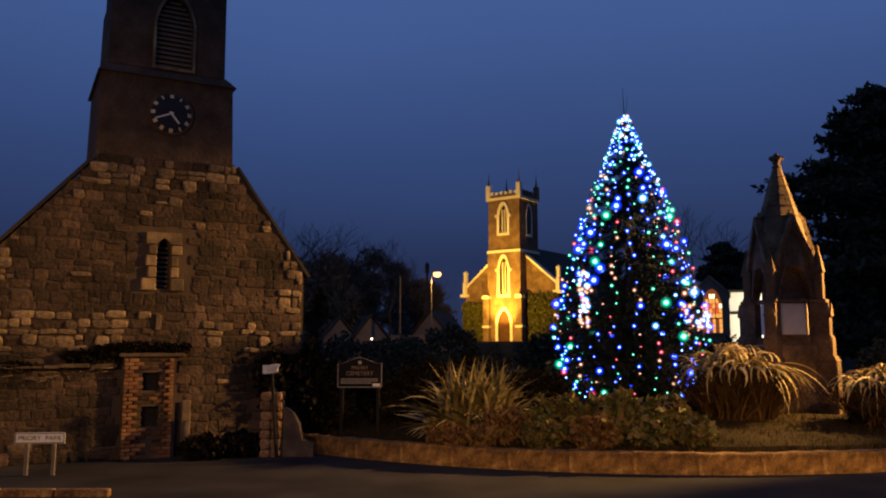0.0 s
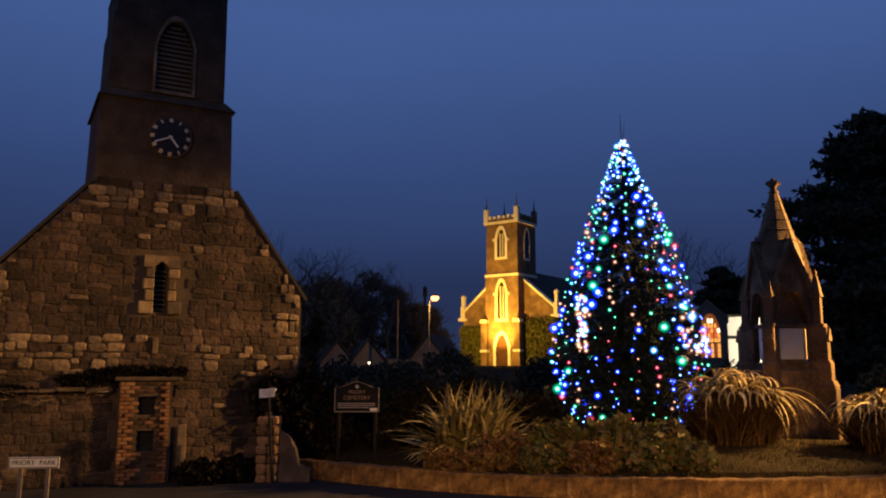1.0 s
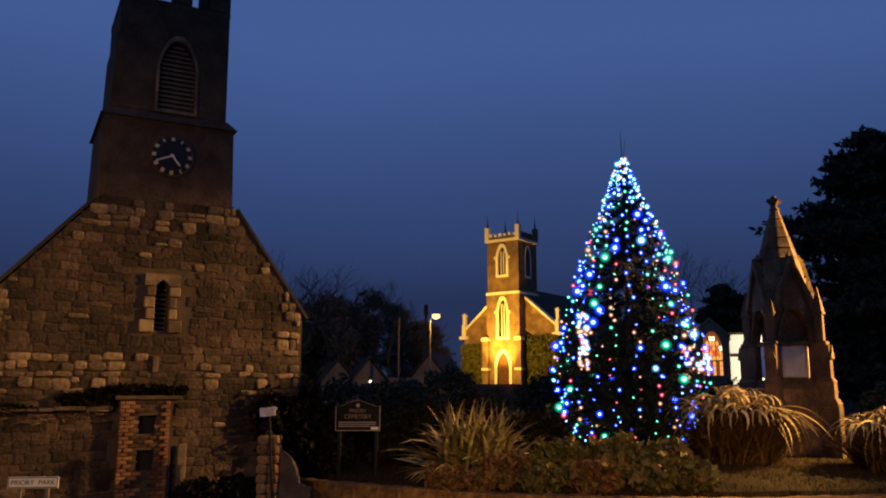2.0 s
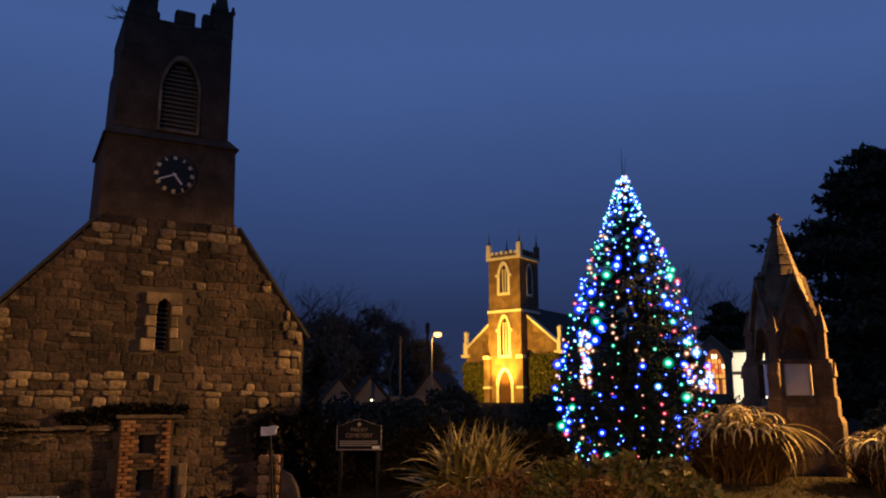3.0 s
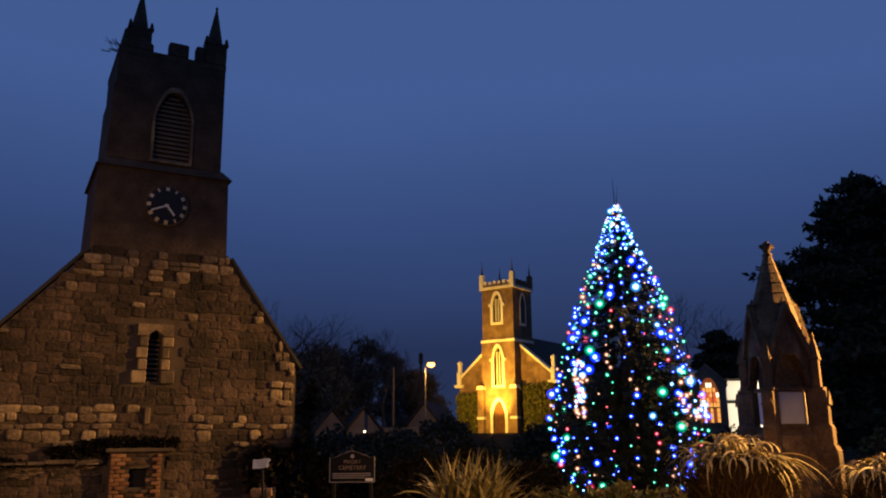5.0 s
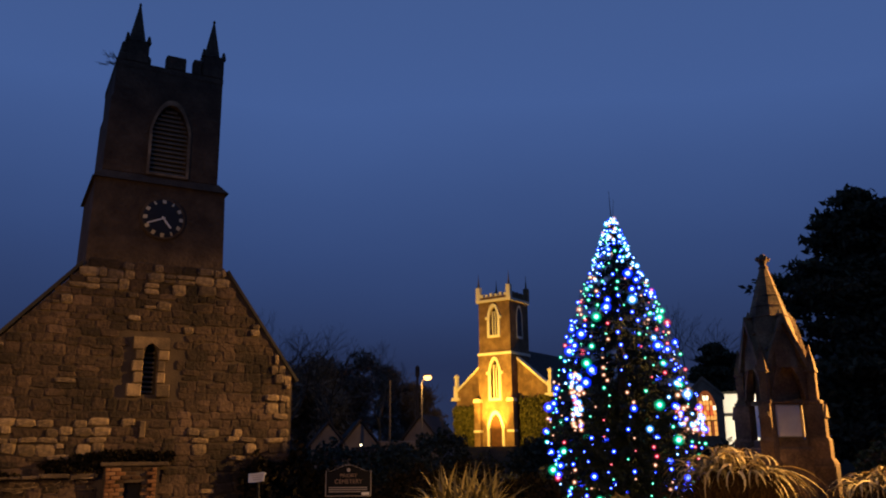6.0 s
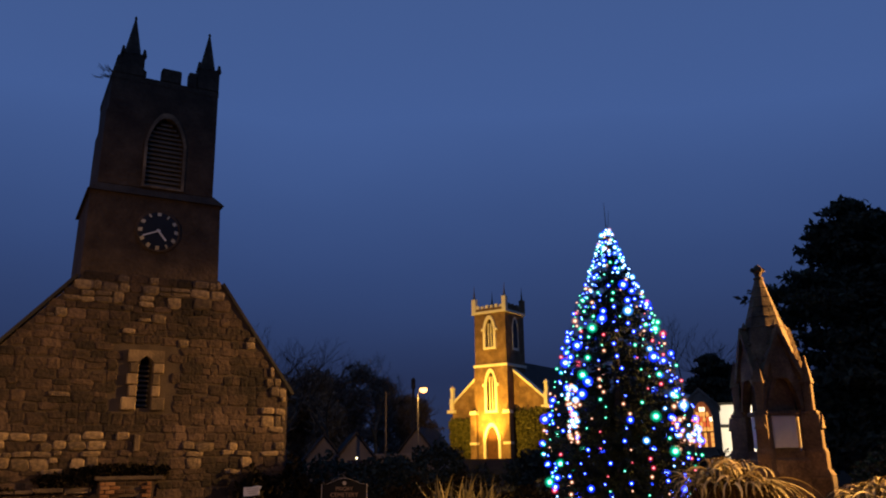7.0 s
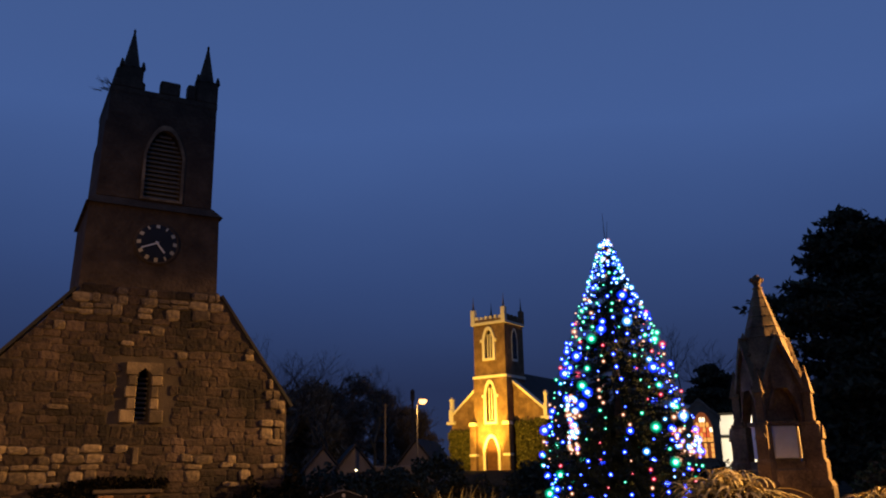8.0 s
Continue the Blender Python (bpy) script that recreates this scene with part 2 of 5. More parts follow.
def arch(cx, w, z0, spring, top, n=7, k=1.0):
    """A pointed arch as an outline: width w, from z0, curved above spring up to top."""
    h = w / 2 * k
    pts = [(cx - h, z0), (cx + h, z0)]
    z1 = top * k + (1 - k) * spring if k != 1 else top
    for i in range(n):
        a = i / (n - 1)
        pts.append((cx + h * math.cos(a * math.pi / 2) ** 1.0 * (1 - 0.12 * math.sin(a * math.pi)) , spring + (z1 - spring) * math.sin(a * math.pi / 2) ** 1.05))
    for i in range(n - 2, -1, -1):
        a = i / (n - 1)
        pts.append((cx - h * math.cos(a * math.pi / 2) * (1 - 0.12 * math.sin(a * math.pi)), spring + (z1 - spring) * math.sin(a * math.pi / 2) ** 1.05))
    return pts


def lathe(profile, sides=8, cx=0.0, cy=0.0, bm=None, spin=0.0):
    """A turned or many-sided form from (radius, z) pairs."""
    bm = bm or bmesh.new()
    rings = []
    for r, z in profile:
        rings.append([bm.verts.new((cx + r * math.cos(spin + 2 * math.pi * i / sides), cy + r * math.sin(spin + 2 * math.pi * i / sides), z)) for i in range(sides)])
    for a, b in zip(rings, rings[1:]):
        for i in range(sides):
            j = (i + 1) % sides
            bm.faces.new((a[i], a[j], b[j], b[i]))
    bm.faces.new(list(reversed(rings[0])))
    bm.faces.new(rings[-1])
    return bm


def tube(points, r0, r1, sides=6, bm=None):
    bm = bm or bmesh.new()
    rings = []
    for i, p in enumerate(points):
        p = Vector(p)
        d = (Vector(points[min(i + 1, len(points) - 1)]) - Vector(points[max(i - 1, 0)])).normalized()
        a = d.orthogonal().normalized()
        b = d.cross(a)
        r = r0 + (r1 - r0) * i / (len(points) - 1)
        rings.append([bm.verts.new(p + r * (a * math.cos(2 * math.pi * k / sides) + b * math.sin(2 * math.pi * k / sides))) for k in range(sides)])
    for u, v in zip(rings, rings[1:]):
        for k in range(sides):
            j = (k + 1) % sides
            bm.faces.new((u[k], u[j], v[j], v[k]))
    bm.faces.new(list(reversed(rings[0])))
    bm.faces.new(rings[-1])
    return bm


def leaves(name, mat, centres, radii, count, size, seed, parent=None, shell=0.55, long=1.7):
    """Many small folded leaves scattered through ellipsoids."""
    rng = np.random.default_rng(seed)
    centres, radii = np.array(centres, float), np.array(radii, float)
    vol = radii.prod(axis=1) ** 0.7
    which = rng.choice(len(centres), count, p=vol / vol.sum())
    d = rng.normal(size=(count, 3))
    d /= np.linalg.norm(d, axis=1)[:, None]
    lump = 1 + 0.22 * np.sin(d[:, 0] * 7 + which) * np.cos(d[:, 2] * 6 + 2 * which)
    rad = (shell + (1 - shell) * rng.random(count)) * lump
    c = centres[which] + d * radii[which] * rad[:, None]
    a = rng.normal(size=(count, 3)) + d * 0.6
    a /= np.linalg.norm(a, axis=1)[:, None]
    b = np.cross(a, rng.normal(size=(count, 3)))
    b /= np.linalg.norm(b, axis=1)[:, None]
    nn = np.cross(a, b)
    s = size * (0.6 + 0.8 * rng.random(count))[:, None]
    v = np.stack([c - a * s * long / 2, c + b * s / 2 + nn * s * 0.15, c + a * s * long / 2, c - b * s / 2 + nn * s * 0.15], axis=1).reshape(-1, 3)
    i = np.arange(count) * 4
    f = np.concatenate([np.stack([i, i + 1, i + 2], 1), np.stack([i, i + 2, i + 3], 1)])
    me = raw(name, v.tolist(), f.tolist(), mat)
    ob = new(name, me)
    if parent:
        ob.parent = parent
    return ob


def blades(name, mat, count, length, width, rise, droop, spread, seed, parent, centre=(0, 0, 0), steps=6, sector=None, vary=(0.5, 1.3), bend=1.4, dome=0.0):
    """A tuft of strap leaves: each rises from the crown and arches over."""
    rng = np.random.default_rng(seed)
    verts, faces = [], []
    for _ in range(count):
        az = rng.uniform(0, 2 * math.pi) if sector is None else rng.uniform(*sector)
        el = radians(rng.uniform(*rise))
        ln = length * rng.uniform(0.6, 1.1)
        dr = droop * rng.uniform(*vary)
        wd = width * rng.uniform(0.6, 1.2)
        r = spread * math.sqrt(rng.random())
        ra = rng.uniform(0, 2 * math.pi)
        p = np.array([centre[0] + r * math.cos(ra), centre[1] + r * math.sin(ra), centre[2] - dome * (r / spread) ** 2])
        side = np.array([-math.sin(az), math.cos(az), 0])
        twist = rng.uniform(-0.6, 0.6)
        base = len(verts)
        for k in range(steps + 1):
            q = k / steps
            e = el - dr * q ** bend * 1.6
            wk = wd * (1 - q ** 2.2) * (0.55 + 0.9 * q * (1 - q) * 1.8) + 0.002
            up = np.array([0, 0, 1.0])
            sv = side * math.cos(twist) + up * math.sin(twist)
            verts += [p - sv * wk / 2, p + np.array([0, 0, -wk * 0.22]), p + sv * wk / 2]
            p = p + np.array([math.cos(e) * math.cos(az), math.cos(e) * math.sin(az), math.sin(e)]) * ln / steps
        for k in range(steps):
            o = base + 3 * k
            faces += [(o, o + 1, o + 4, o + 3), (o + 1, o + 2, o + 5, o + 4)]
    me = raw(name, verts, faces, mat)
    ob = new(name, me)
    ob.parent = parent
    return ob


def bare_tree(m, height, seed, label, mat, spread=0.55, depth=5, stem=0.18):
    rng = random.Random(seed)
    t = thing("bare_tree", m, label, "tree")
    trunk, twigs = bmesh.new(), bmesh.new()

    def grow(p, d, ln, r, level, bm):
        pts = [p]
        for k in range(3):
            d = (d + Vector((rng.uniform(-1, 1), rng.uniform(-1, 1), rng.uniform(-0.4, 0.8))) * 0.16).normalized()
            p = p + d * ln / 3
            pts.append(p)
        tube(pts, r, r * 0.62, 5 if level < 2 else 3, bm)
        if level >= depth:
            return
        for k in range(rng.choice((2, 3, 3))):
            nd = (d + Vector((rng.uniform(-1, 1), rng.uniform(-1, 1), rng.uniform(-0.35, 0.75))) * spread * 1.5).normalized()
            grow(pts[-1] if k else pts[-2], nd, ln * rng.uniform(0.62, 0.85), r * 0.58, level + 1, twigs)

    grow(Vector((0, 0, 0)), Vector((0, 0, 1)), height * 0.3, stem, 0, trunk)
    part("trunk", trunk, mat, t)
    part("crown", twigs, mat, t)
    return t


# ---- ground: one sheet to the horizon, rising gently behind the churchyard ----
def smooth(a, b, v):
    q = min(1.0, max(0.0, (v - a) / (b - a)))
    return q * q * (3 - 2 * q)


# the planted bed is a disc bounded by the low stone kerb
BED_X, BED_Y, BED_R = 5.5, 28.45, 12.5


def ground_z(x, y):
    far = 3.3 * smooth(24, 98, y)
    return far


gv, gf = [], []
GX = [-900, -300, -120, -60] + [-40 + 2 * i for i in range(46)] + [60, 90, 150, 400, 1000]
GY = [-900, -300, -100, -50, -25] + [-20 + 2 * i for i in range(70)] + [140, 200, 400, 900, 2000]
for y in GY:
    for x in GX:
        gv.append((x, y, ground_z(x, y) - 0.004))
for j in range(len(GY) - 1):
    for i in range(len(GX) - 1):
        a = j * len(GX) + i
        gf.append((a, a + 1, a + 1 + len(GX), a + len(GX)))
ground = new("ground", raw("ground", gv, gf, M_SOIL))
tagged(ground, "dark rough winter turf rising gently to the churchyard", "ground", kind="structure")

road = new("road", mesh_of(box(-60, 60, -40, 19.4, -0.3, 0.004), "road", M_ASPHALT))
tagged(road, "dark damp asphalt road in front of the churchyard", "road", kind="structure")


def bed_z(x, y):
    q = math.hypot(x - BED_X, y - BED_Y) / BED_R
    return 0.38 + 0.72 * max(0.0, 1 - q * q)


bv, bf = [(BED_X, BED_Y, bed_z(BED_X, BED_Y))], []
RINGS, SECT = 24, 96
for j in range(1, RINGS + 1):
    for i in range(SECT):
        a = 2 * math.pi * i / SECT
        r = (BED_R - 0.2) * j / RINGS
        x, y = BED_X + r * math.cos(a), BED_Y + r * math.sin(a)
        bv.append((x, y, bed_z(x, y) + 0.05 * noise.noise((x * 0.9, y * 0.9, 0)) if j < RINGS else -0.2))
for i in range(SECT):
    bf.append((0, 1 + i, 1 + (i + 1) % SECT))
    for j in range(RINGS - 1):
        o = 1 + j * SECT
        bf.append((o + i, o + SECT + i, o + SECT + (i + 1) % SECT, o + (i + 1) % SECT))
bed = new("flower_bed", raw("flower_bed", bv, bf, M_SOIL))
tagged(bed, "mounded bed of dark rough turf behind a low stone kerb", "flower bed", kind="structure")

# low kerb wall: long curved stones
kerb = tagged(new("kerb"), "low rounded orange-lit sandstone kerb round the planted bed", "kerb", kind="structure")
NK = 64
STEP = 2 * math.pi / NK
for v in range(4):
    bm = box(-BED_R * STEP / 2 + 0.001, BED_R * STEP / 2 - 0.001, -0.02 + 0.005 * v, 0.34, -0.1, 0.40 + 0.006 * v, 0.018)
    bmesh.ops.subdivide_edges(bm, edges=[e for e in bm.edges if abs(e.verts[0].co.x - e.verts[1].co.x) > 0.5], cuts=5)
    for vert in bm.verts:
        q = vert.co * 5 + Vector((7.0 * v, 0, 0))
        if abs(vert.co.x) < BED_R * STEP / 2 - 0.06:
            vert.co += Vector((0, 0.035 * noise.noise(q), 0.035 * noise.noise(q + Vector((3, 3, 3)))))
        vert.co.y += (BED_R - math.sqrt(max(0, BED_R ** 2 - vert.co.x ** 2)))
    KM = mesh_of(bm, "kerb_block", M_KERB)
    for i in range(v, NK, 4):
        a = -math.pi / 2 + (i - NK / 2) * STEP
        ob = part("stone", KM, None, kerb)
        ob.matrix_basis = pose(BED_X + BED_R * math.cos(a), BED_Y + BED_R * math.sin(a), 0, 0, 0, math.degrees(a) + 90)

# pavement before the old church
pave = new("pavement", mesh_of(slab([(-40, -9), (-5.6, -9), (-4.4, -8.6), (-3.9, -7.6), (-3.6, -5.5), (-3.2, 1.0), (-40, 1.0)], [], 0, 0.12), "pavement", M_PAVING))
pave.matrix_world = Matrix.Translation((0, 22.8, 0.1)) @ Matrix.Rotation(radians(-90), 4, "X") @ Matrix.Diagonal((1, 1, -1, 1))
tagged(pave, "dark worn pavement with a raised edge beside the road", "pavement", kind="structure")

# ---- the old church: gable, tower, nave ----
CH = pose(-6.36, 18.5, 0, 0, 0, 28)
old = thing("old_church", CH, "old rubble sandstone church with a battlemented clock tower", "church")
EAVE_L, EAVE_R = (-3.62, 4.24), (3.30, 4.34)
LANCET = arch(-0.03, 0.30, 3.76, 4.62, 4.90)
gable = [(-3.62, -0.3), (3.30, -0.3), EAVE_R, (1.50, 6.80), (-1.52, 6.64), EAVE_L]
part("gable_wall", slab(gable, [LANCET], 0.0, 0.75), M_MORTAR, old, "dark mortared rubble gable wall")
part("nave_side", box(-3.62, -2.95, 0.75, 14, -0.3, 4.2), M_STONE_DARK, old)
part("nave_side", box(2.63, 3.30, 0.75, 14, -0.3, 4.2), M_STONE_DARK, old)
for a, b in (((3.40, 4.15), (1.56, 6.72)), ((-3.86, 4.02), (-1.60, 6.62))):
    bm = bmesh.new()
    dx, dz = b[0] - a[0], b[1] - a[1]
    q = 0.07 / math.hypot(dx, dz)
    s = 1 if a[0] > 0 else -1
    slab([a, b, (b[0] + dz * q * s, b[1] + abs(dx) * q), (a[0] + dz * q * s, a[1] + abs(dx) * q)], [], -0.05, 0.5, bm)
    part("coping", bm, M_SLATE, old, "dark stone coping of the gable")
for s, e in ((1, 3.5), (-1, 3.8)):
    bm = slab([(s * e, 4.08), (0, 8.0 if s > 0 else 7.9), (0, 8.15), (s * e, 4.24)], [], 2.9, 14.2)
    part("roof", bm, M_SLATE, old, "dark slate nave roof")
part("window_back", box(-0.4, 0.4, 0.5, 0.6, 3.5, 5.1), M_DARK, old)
for k in range(9):
    bm = box(-0.16, 0.12, -0.035, 0.035, -0.012, 0.012)
    part("slat", bm, M_WOODSLAT, old, m=pose(-0.02, 0.25, 3.84 + 0.11 * k, 35))
# dressed jambs and head of the lancet
for z0, z1, l, r in ((3.70, 4.00, 0.30, 0.30), (4.00, 4.26, 0.17, 0.18), (4.26, 4.52, 0.22, 0.16), (4.52, 4.76, 0.17, 0.24)):
    part("jamb_stone", box(-0.20 - l, -0.185, -0.085, 0.3, z0 + 0.01, z1 - 0.01, 0.02), M_STONE_PALE, old, "pale dressed window jamb")
    part("jamb_stone", box(0.125, 0.125 + r, -0.085, 0.3, z0 + 0.01, z1 - 0.01, 0.02), M_STONE_PALE, old, "pale dressed window jamb")
part("window_head", slab([(-0.42, 4.77), (-0.195, 4.77), (-0.14, 4.83), (-0.03, 4.92), (0.08, 4.83), (0.135, 4.77), (0.36, 4.77), (0.36, 5.04), (-0.42, 5.04)], [], -0.085, 0.3), M_STONE_PALE, old, "pale pointed window head")

# lower stage of the tower, with a sloped weathering on the flanks
TD = 2.75


def stage(w0, z0, w1, z1, y0, y1):
    bm = bmesh.new()
    vs = []
    for w, z, i in ((w0, z0, 0.0), (w1, z1, w0 - w1)):
        for x, y in ((-w, y0 + i), (w, y0 + i), (w, y1 - i), (-w, y1 - i)):
            vs.append(bm.verts.new((x, y, z)))
    for f in ((3, 2, 1, 0), (4, 5, 6, 7), (0, 1, 5, 4), (1, 2, 6, 5), (2, 3, 7, 6), (3, 0, 4, 7)):
        bm.faces.new([vs[i] for i in f])
    return bm


part("tower_base", stage(1.54, 6.4, 1.49, 8.72, 0.10, 0.10 + TD), M_TOWER, old, "dark rubble lower tower stage", pose(-0.04, 0, 0))
part("string_course", stage(1.57, 8.72, 1.35, 8.98, 0.07, 0.13 + TD), M_TOWER, old, "weathered sloping string course", pose(-0.04, 0, 0))
UP = (0.26, 2.50)
LOUVRE = arch(0.05, 0.86, 9.02, 10.15, 10.84)
for nm, ys in (("tower_front", (UP[0], UP[0] + 0.5)),):
    part(nm, slab([(-1.40, 8.97), (1.27, 8.97), (1.25, 11.70), (-1.31, 11.70), (-1.31, 10.9), (-1.36, 10.8)], [LOUVRE], *ys), M_TOWER, old, "dark rubble upper tower wall")
part("tower_side", slab([(-1.40, 8.97), (-0.75, 8.97), (-0.75, 11.70), (-1.31, 11.70), (-1.31, 10.9), (-1.36, 10.8)], [], UP[0] + 0.5, UP[1]), M_TOWER, old)
part("tower_side", slab([(0.75, 8.97), (1.27, 8.97), (1.25, 11.70), (0.75, 11.70)], [], UP[0] + 0.5, UP[1]), M_TOWER, old)
part("tower_back", box(-0.75, 0.75, UP[1] - 0.5, UP[1], 8.97, 11.70), M_TOWER, old)
part("tower_roof", box(-0.75, 0.75, UP[0] + 0.5, UP[1] - 0.5, 11.3, 11.45), M_SLATE, old)
part("louvre_frame", slab(arch(0.06, 0.98, 8.98, 10.15, 10.96), [arch(0.06, 0.85, 9.03, 10.15, 10.83)], 0.20, 0.36), M_STONE_PALE, old, "worn stone hood of the belfry opening")
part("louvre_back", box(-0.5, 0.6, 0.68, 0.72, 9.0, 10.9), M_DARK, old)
for k in range(15):
    z = 9.10 + 0.115 * k
    h = 0.42 if z < 10.15 else 0.42 * max(0.12, math.cos((z - 10.15) / 0.72 * math.pi / 2))
    part("slat", box(-h, h, -0.07, 0.07, -0.014, 0.014), M_WOODSLAT, old, m=pose(0.06, 0.36, z, 40))
# parapet: band, merlons, pinnacles
part("parapet_band", box(-1.32, 1.26, 0.25, 2.51, 11.67, 11.81), M_TOWER, old)
for x, y, w, d, h in ((0.08, 0.40, 0.24, 0.14, 0.38), (0.60, 0.40, 0.10, 0.14, 0.42), (-1.00, 1.4, 0.14, 0.28, 0.36), (1.08, 1.4, 0.14, 0.28, 0.36), (0.05, 2.28, 0.25, 0.14, 0.36), (-0.5, 2.28, 0.14, 0.14, 0.34), (0.6, 2.28, 0.14, 0.14, 0.34)):
    part("merlon", box(x - w, x + w, y - d, y + d, 11.81, 11.81 + h, 0.03), M_TOWER, old)
part("corner_block", box(-1.28, -0.52, 0.27, 1.0, 11.79, 12.05, 0.05), M_TOWER, old)
part("corner_block", box(-1.22, -0.62, 0.30, 0.95, 12.0, 12.35, 0.04), M_TOWER, old)
for x, y, full in ((-0.86, 0.52, 1), (0.99, 0.52, 1), (-0.86, 2.15, 0), (0.99, 2.15, 0)):
    q = 0.27
    pn = part("pinnacle", box(-q, q, -q, q, 0, 0.62, 0.03), M_TOWER, old, "tapered stone pinnacle" if full else "broken pinnacle stump", pose(x, y, 11.81))
    if full:
        part("spirelet", lathe([(0.30, 0.60), (0.21, 0.66), (0.025, 1.66), (0.04, 1.70), (0.01, 1.76)], 8), M_TOWER, pn)
        for sx in (-1, 1):
            part("gablet", box(sx * 0.25 - 0.06, sx * 0.25 + 0.06, -0.3, -0.12, 0.55, 0.78, 0.02, taper=0.4), M_TOWER, pn)
    else:
        part("rubble_top", box(-0.2, 0.15, -0.2, 0.2, 0.6, 0.75, 0.04, taper=0.5), M_TOWER, pn)

# wiry plant rooted on the parapet
wp = bmesh.new()
rw = random.Random(2)
for k in range(9):
    d = Vector((-rw.uniform(0.1, 0.5), rw.uniform(-0.2, 0.2), rw.uniform(0.0, 0.45)))
    tube([(0, 0, 0), tuple(d * 0.5 + Vector((0, 0, 0.06))), tuple(d)], 0.012, 0.003, 3, wp)
    for j in range(3):
        e = d + Vector((rw.uniform(-0.12, 0.02), 0, rw.uniform(-0.08, 0.1)))
        tube([tuple(d * 0.6), tuple(e * 0.9), tuple(e)], 0.006, 0.002, 3, wp)
part("wall_plant", wp, M_BARK, old, "wiry plant rooted in the parapet", pose(-1.18, 0.5, 11.72))
part("set_stone", box(-0.15, -0.03, -0.07, 0.0, 2.82, 3.18, 0.015), M_STONE_PALE, old, "narrow pale upright stone")

# clock
clock = part("clock", lathe([(0.52, 0.0), (0.52, 0.03), (0.49, 0.05), (0.49, 0.04)], 40), M_TOWER, old, "black clock dial with gilt numerals", pose(0.02, 0.115, 7.88, 90))
part("dial", lathe([(0.485, 0.02), (0.485, 0.035), (0.40, 0.052), (0.20, 0.062), (0.02, 0.064)], 40), M_CLOCK, clock)
for k in range(12):
    a = 2 * math.pi * k / 12
    w = 0.020 if k in (1, 5, 11) else 0.042
    part("numeral", box(-w, w, -0.05, 0.05, 0.0, 0.010), M_GILT, clock, m=pose(0.41 * math.sin(a), 0.41 * math.cos(a), 0.05, 0, 0, -math.degrees(a)) @ pose(0, 0, 0, -24))
for a, ln, w in ((141, 0.29, 0.022), (247, 0.38, 0.018)):
    part("clock_hand", box(-w, w, -0.05, ln, 0.07, 0.078, taper=0.8), M_SIGN_WHITE, clock, m=pose(0, 0, 0, 0, 0, -a))

# bricked-up doorway with two dark openings
dw = part("blocked_doorway", slab([(-0.80, -0.2), (0.32, -0.2), (0.32, 2.22), (-0.80, 2.22)], [[(-0.40, 0.70), (-0.02, 0.70), (-0.02, 1.14), (-0.40, 1.14)], [(-0.40, 1.48), (-0.02, 1.48), (-0.02, 1.88), (-0.40, 1.88)]], -0.14, 0.0), M_MORTAR, old, "bricked-up doorway with two dark openings")
part("lintel", box(-0.90, 0.50, -0.20, -0.0, 2.22, 2.31, 0.02), M_STONE_DARK, old, "stone lintel over the blocked doorway")
# black board close behind the bricks, standing in for the shade of deep openings
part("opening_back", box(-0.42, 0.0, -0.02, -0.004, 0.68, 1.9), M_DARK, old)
BRICKS = [mesh_of(box(-0.100 + 0.006 * v, 0.100 - 0.004 * v, -0.19 - 0.01 * v, -0.13, -0.036, 0.036, 0.008), "brick", M_BRICK) for v in range(3)]
DARKER = [mesh_of(box(-0.100 + 0.006 * v, 0.100 - 0.004 * v, -0.19 - 0.01 * v, -0.13, -0.036, 0.036, 0.008), "brick", M_DARKBRICK) for v in range(3)]
HALF = mesh_of(box(-0.045, 0.045, -0.195, -0.13, -0.036, 0.036, 0.008), "brick", M_BRICK)
rng = random.Random(5)
for c in range(26):
    z = 0.05 + c * 0.084
    x = -0.79
    if c % 2:
        part("brick", HALF, None, dw, m=pose(x + 0.05, 0, z))
        x += 0.105
    while x < 0.30:
        cx = x + 0.105
        if cx > 0.24:
            if x < 0.2:
                part("brick", HALF, None, dw, m=pose(x + 0.05, 0, z, 0, rng.uniform(-2, 2)))
            break
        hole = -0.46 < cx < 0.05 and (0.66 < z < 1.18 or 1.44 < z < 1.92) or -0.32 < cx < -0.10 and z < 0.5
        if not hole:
            # middle bricks are set back, and most of them are darker
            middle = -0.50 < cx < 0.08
            part("brick", rng.choice(DARKER if middle and rng.random() < 0.8 else BRICKS), None, dw, m=pose(cx, (0.045 if middle else 0) + rng.uniform(-0.012, 0.012), z, 0, rng.uniform(-1.5, 1.5)))
        x += 0.212
part("leaning_slab", box(0.48, 0.68, -0.12, -0.04, 0.1, 1.25, 0.02), M_STONE_DARK, old, "upright slab against the wall")

# a broken ledge across the foot of the gable, hung with dark growth
lr = random.Random(17)
lx = -3.60
while lx < -0.95:
    w = lr.uniform(0.35, 0.75)
    e = min(lx + w, -0.95)
    part("ledge_slab", box(lx + 0.01, e - 0.01, -0.17 + lr.uniform(0, 0.05), -0.02, 1.98 + lr.uniform(-0.02, 0.02), 2.06 + lr.uniform(-0.02, 0.03), 0.015), M_STONE_DARK, old, "broken stone ledge")
    lx += w
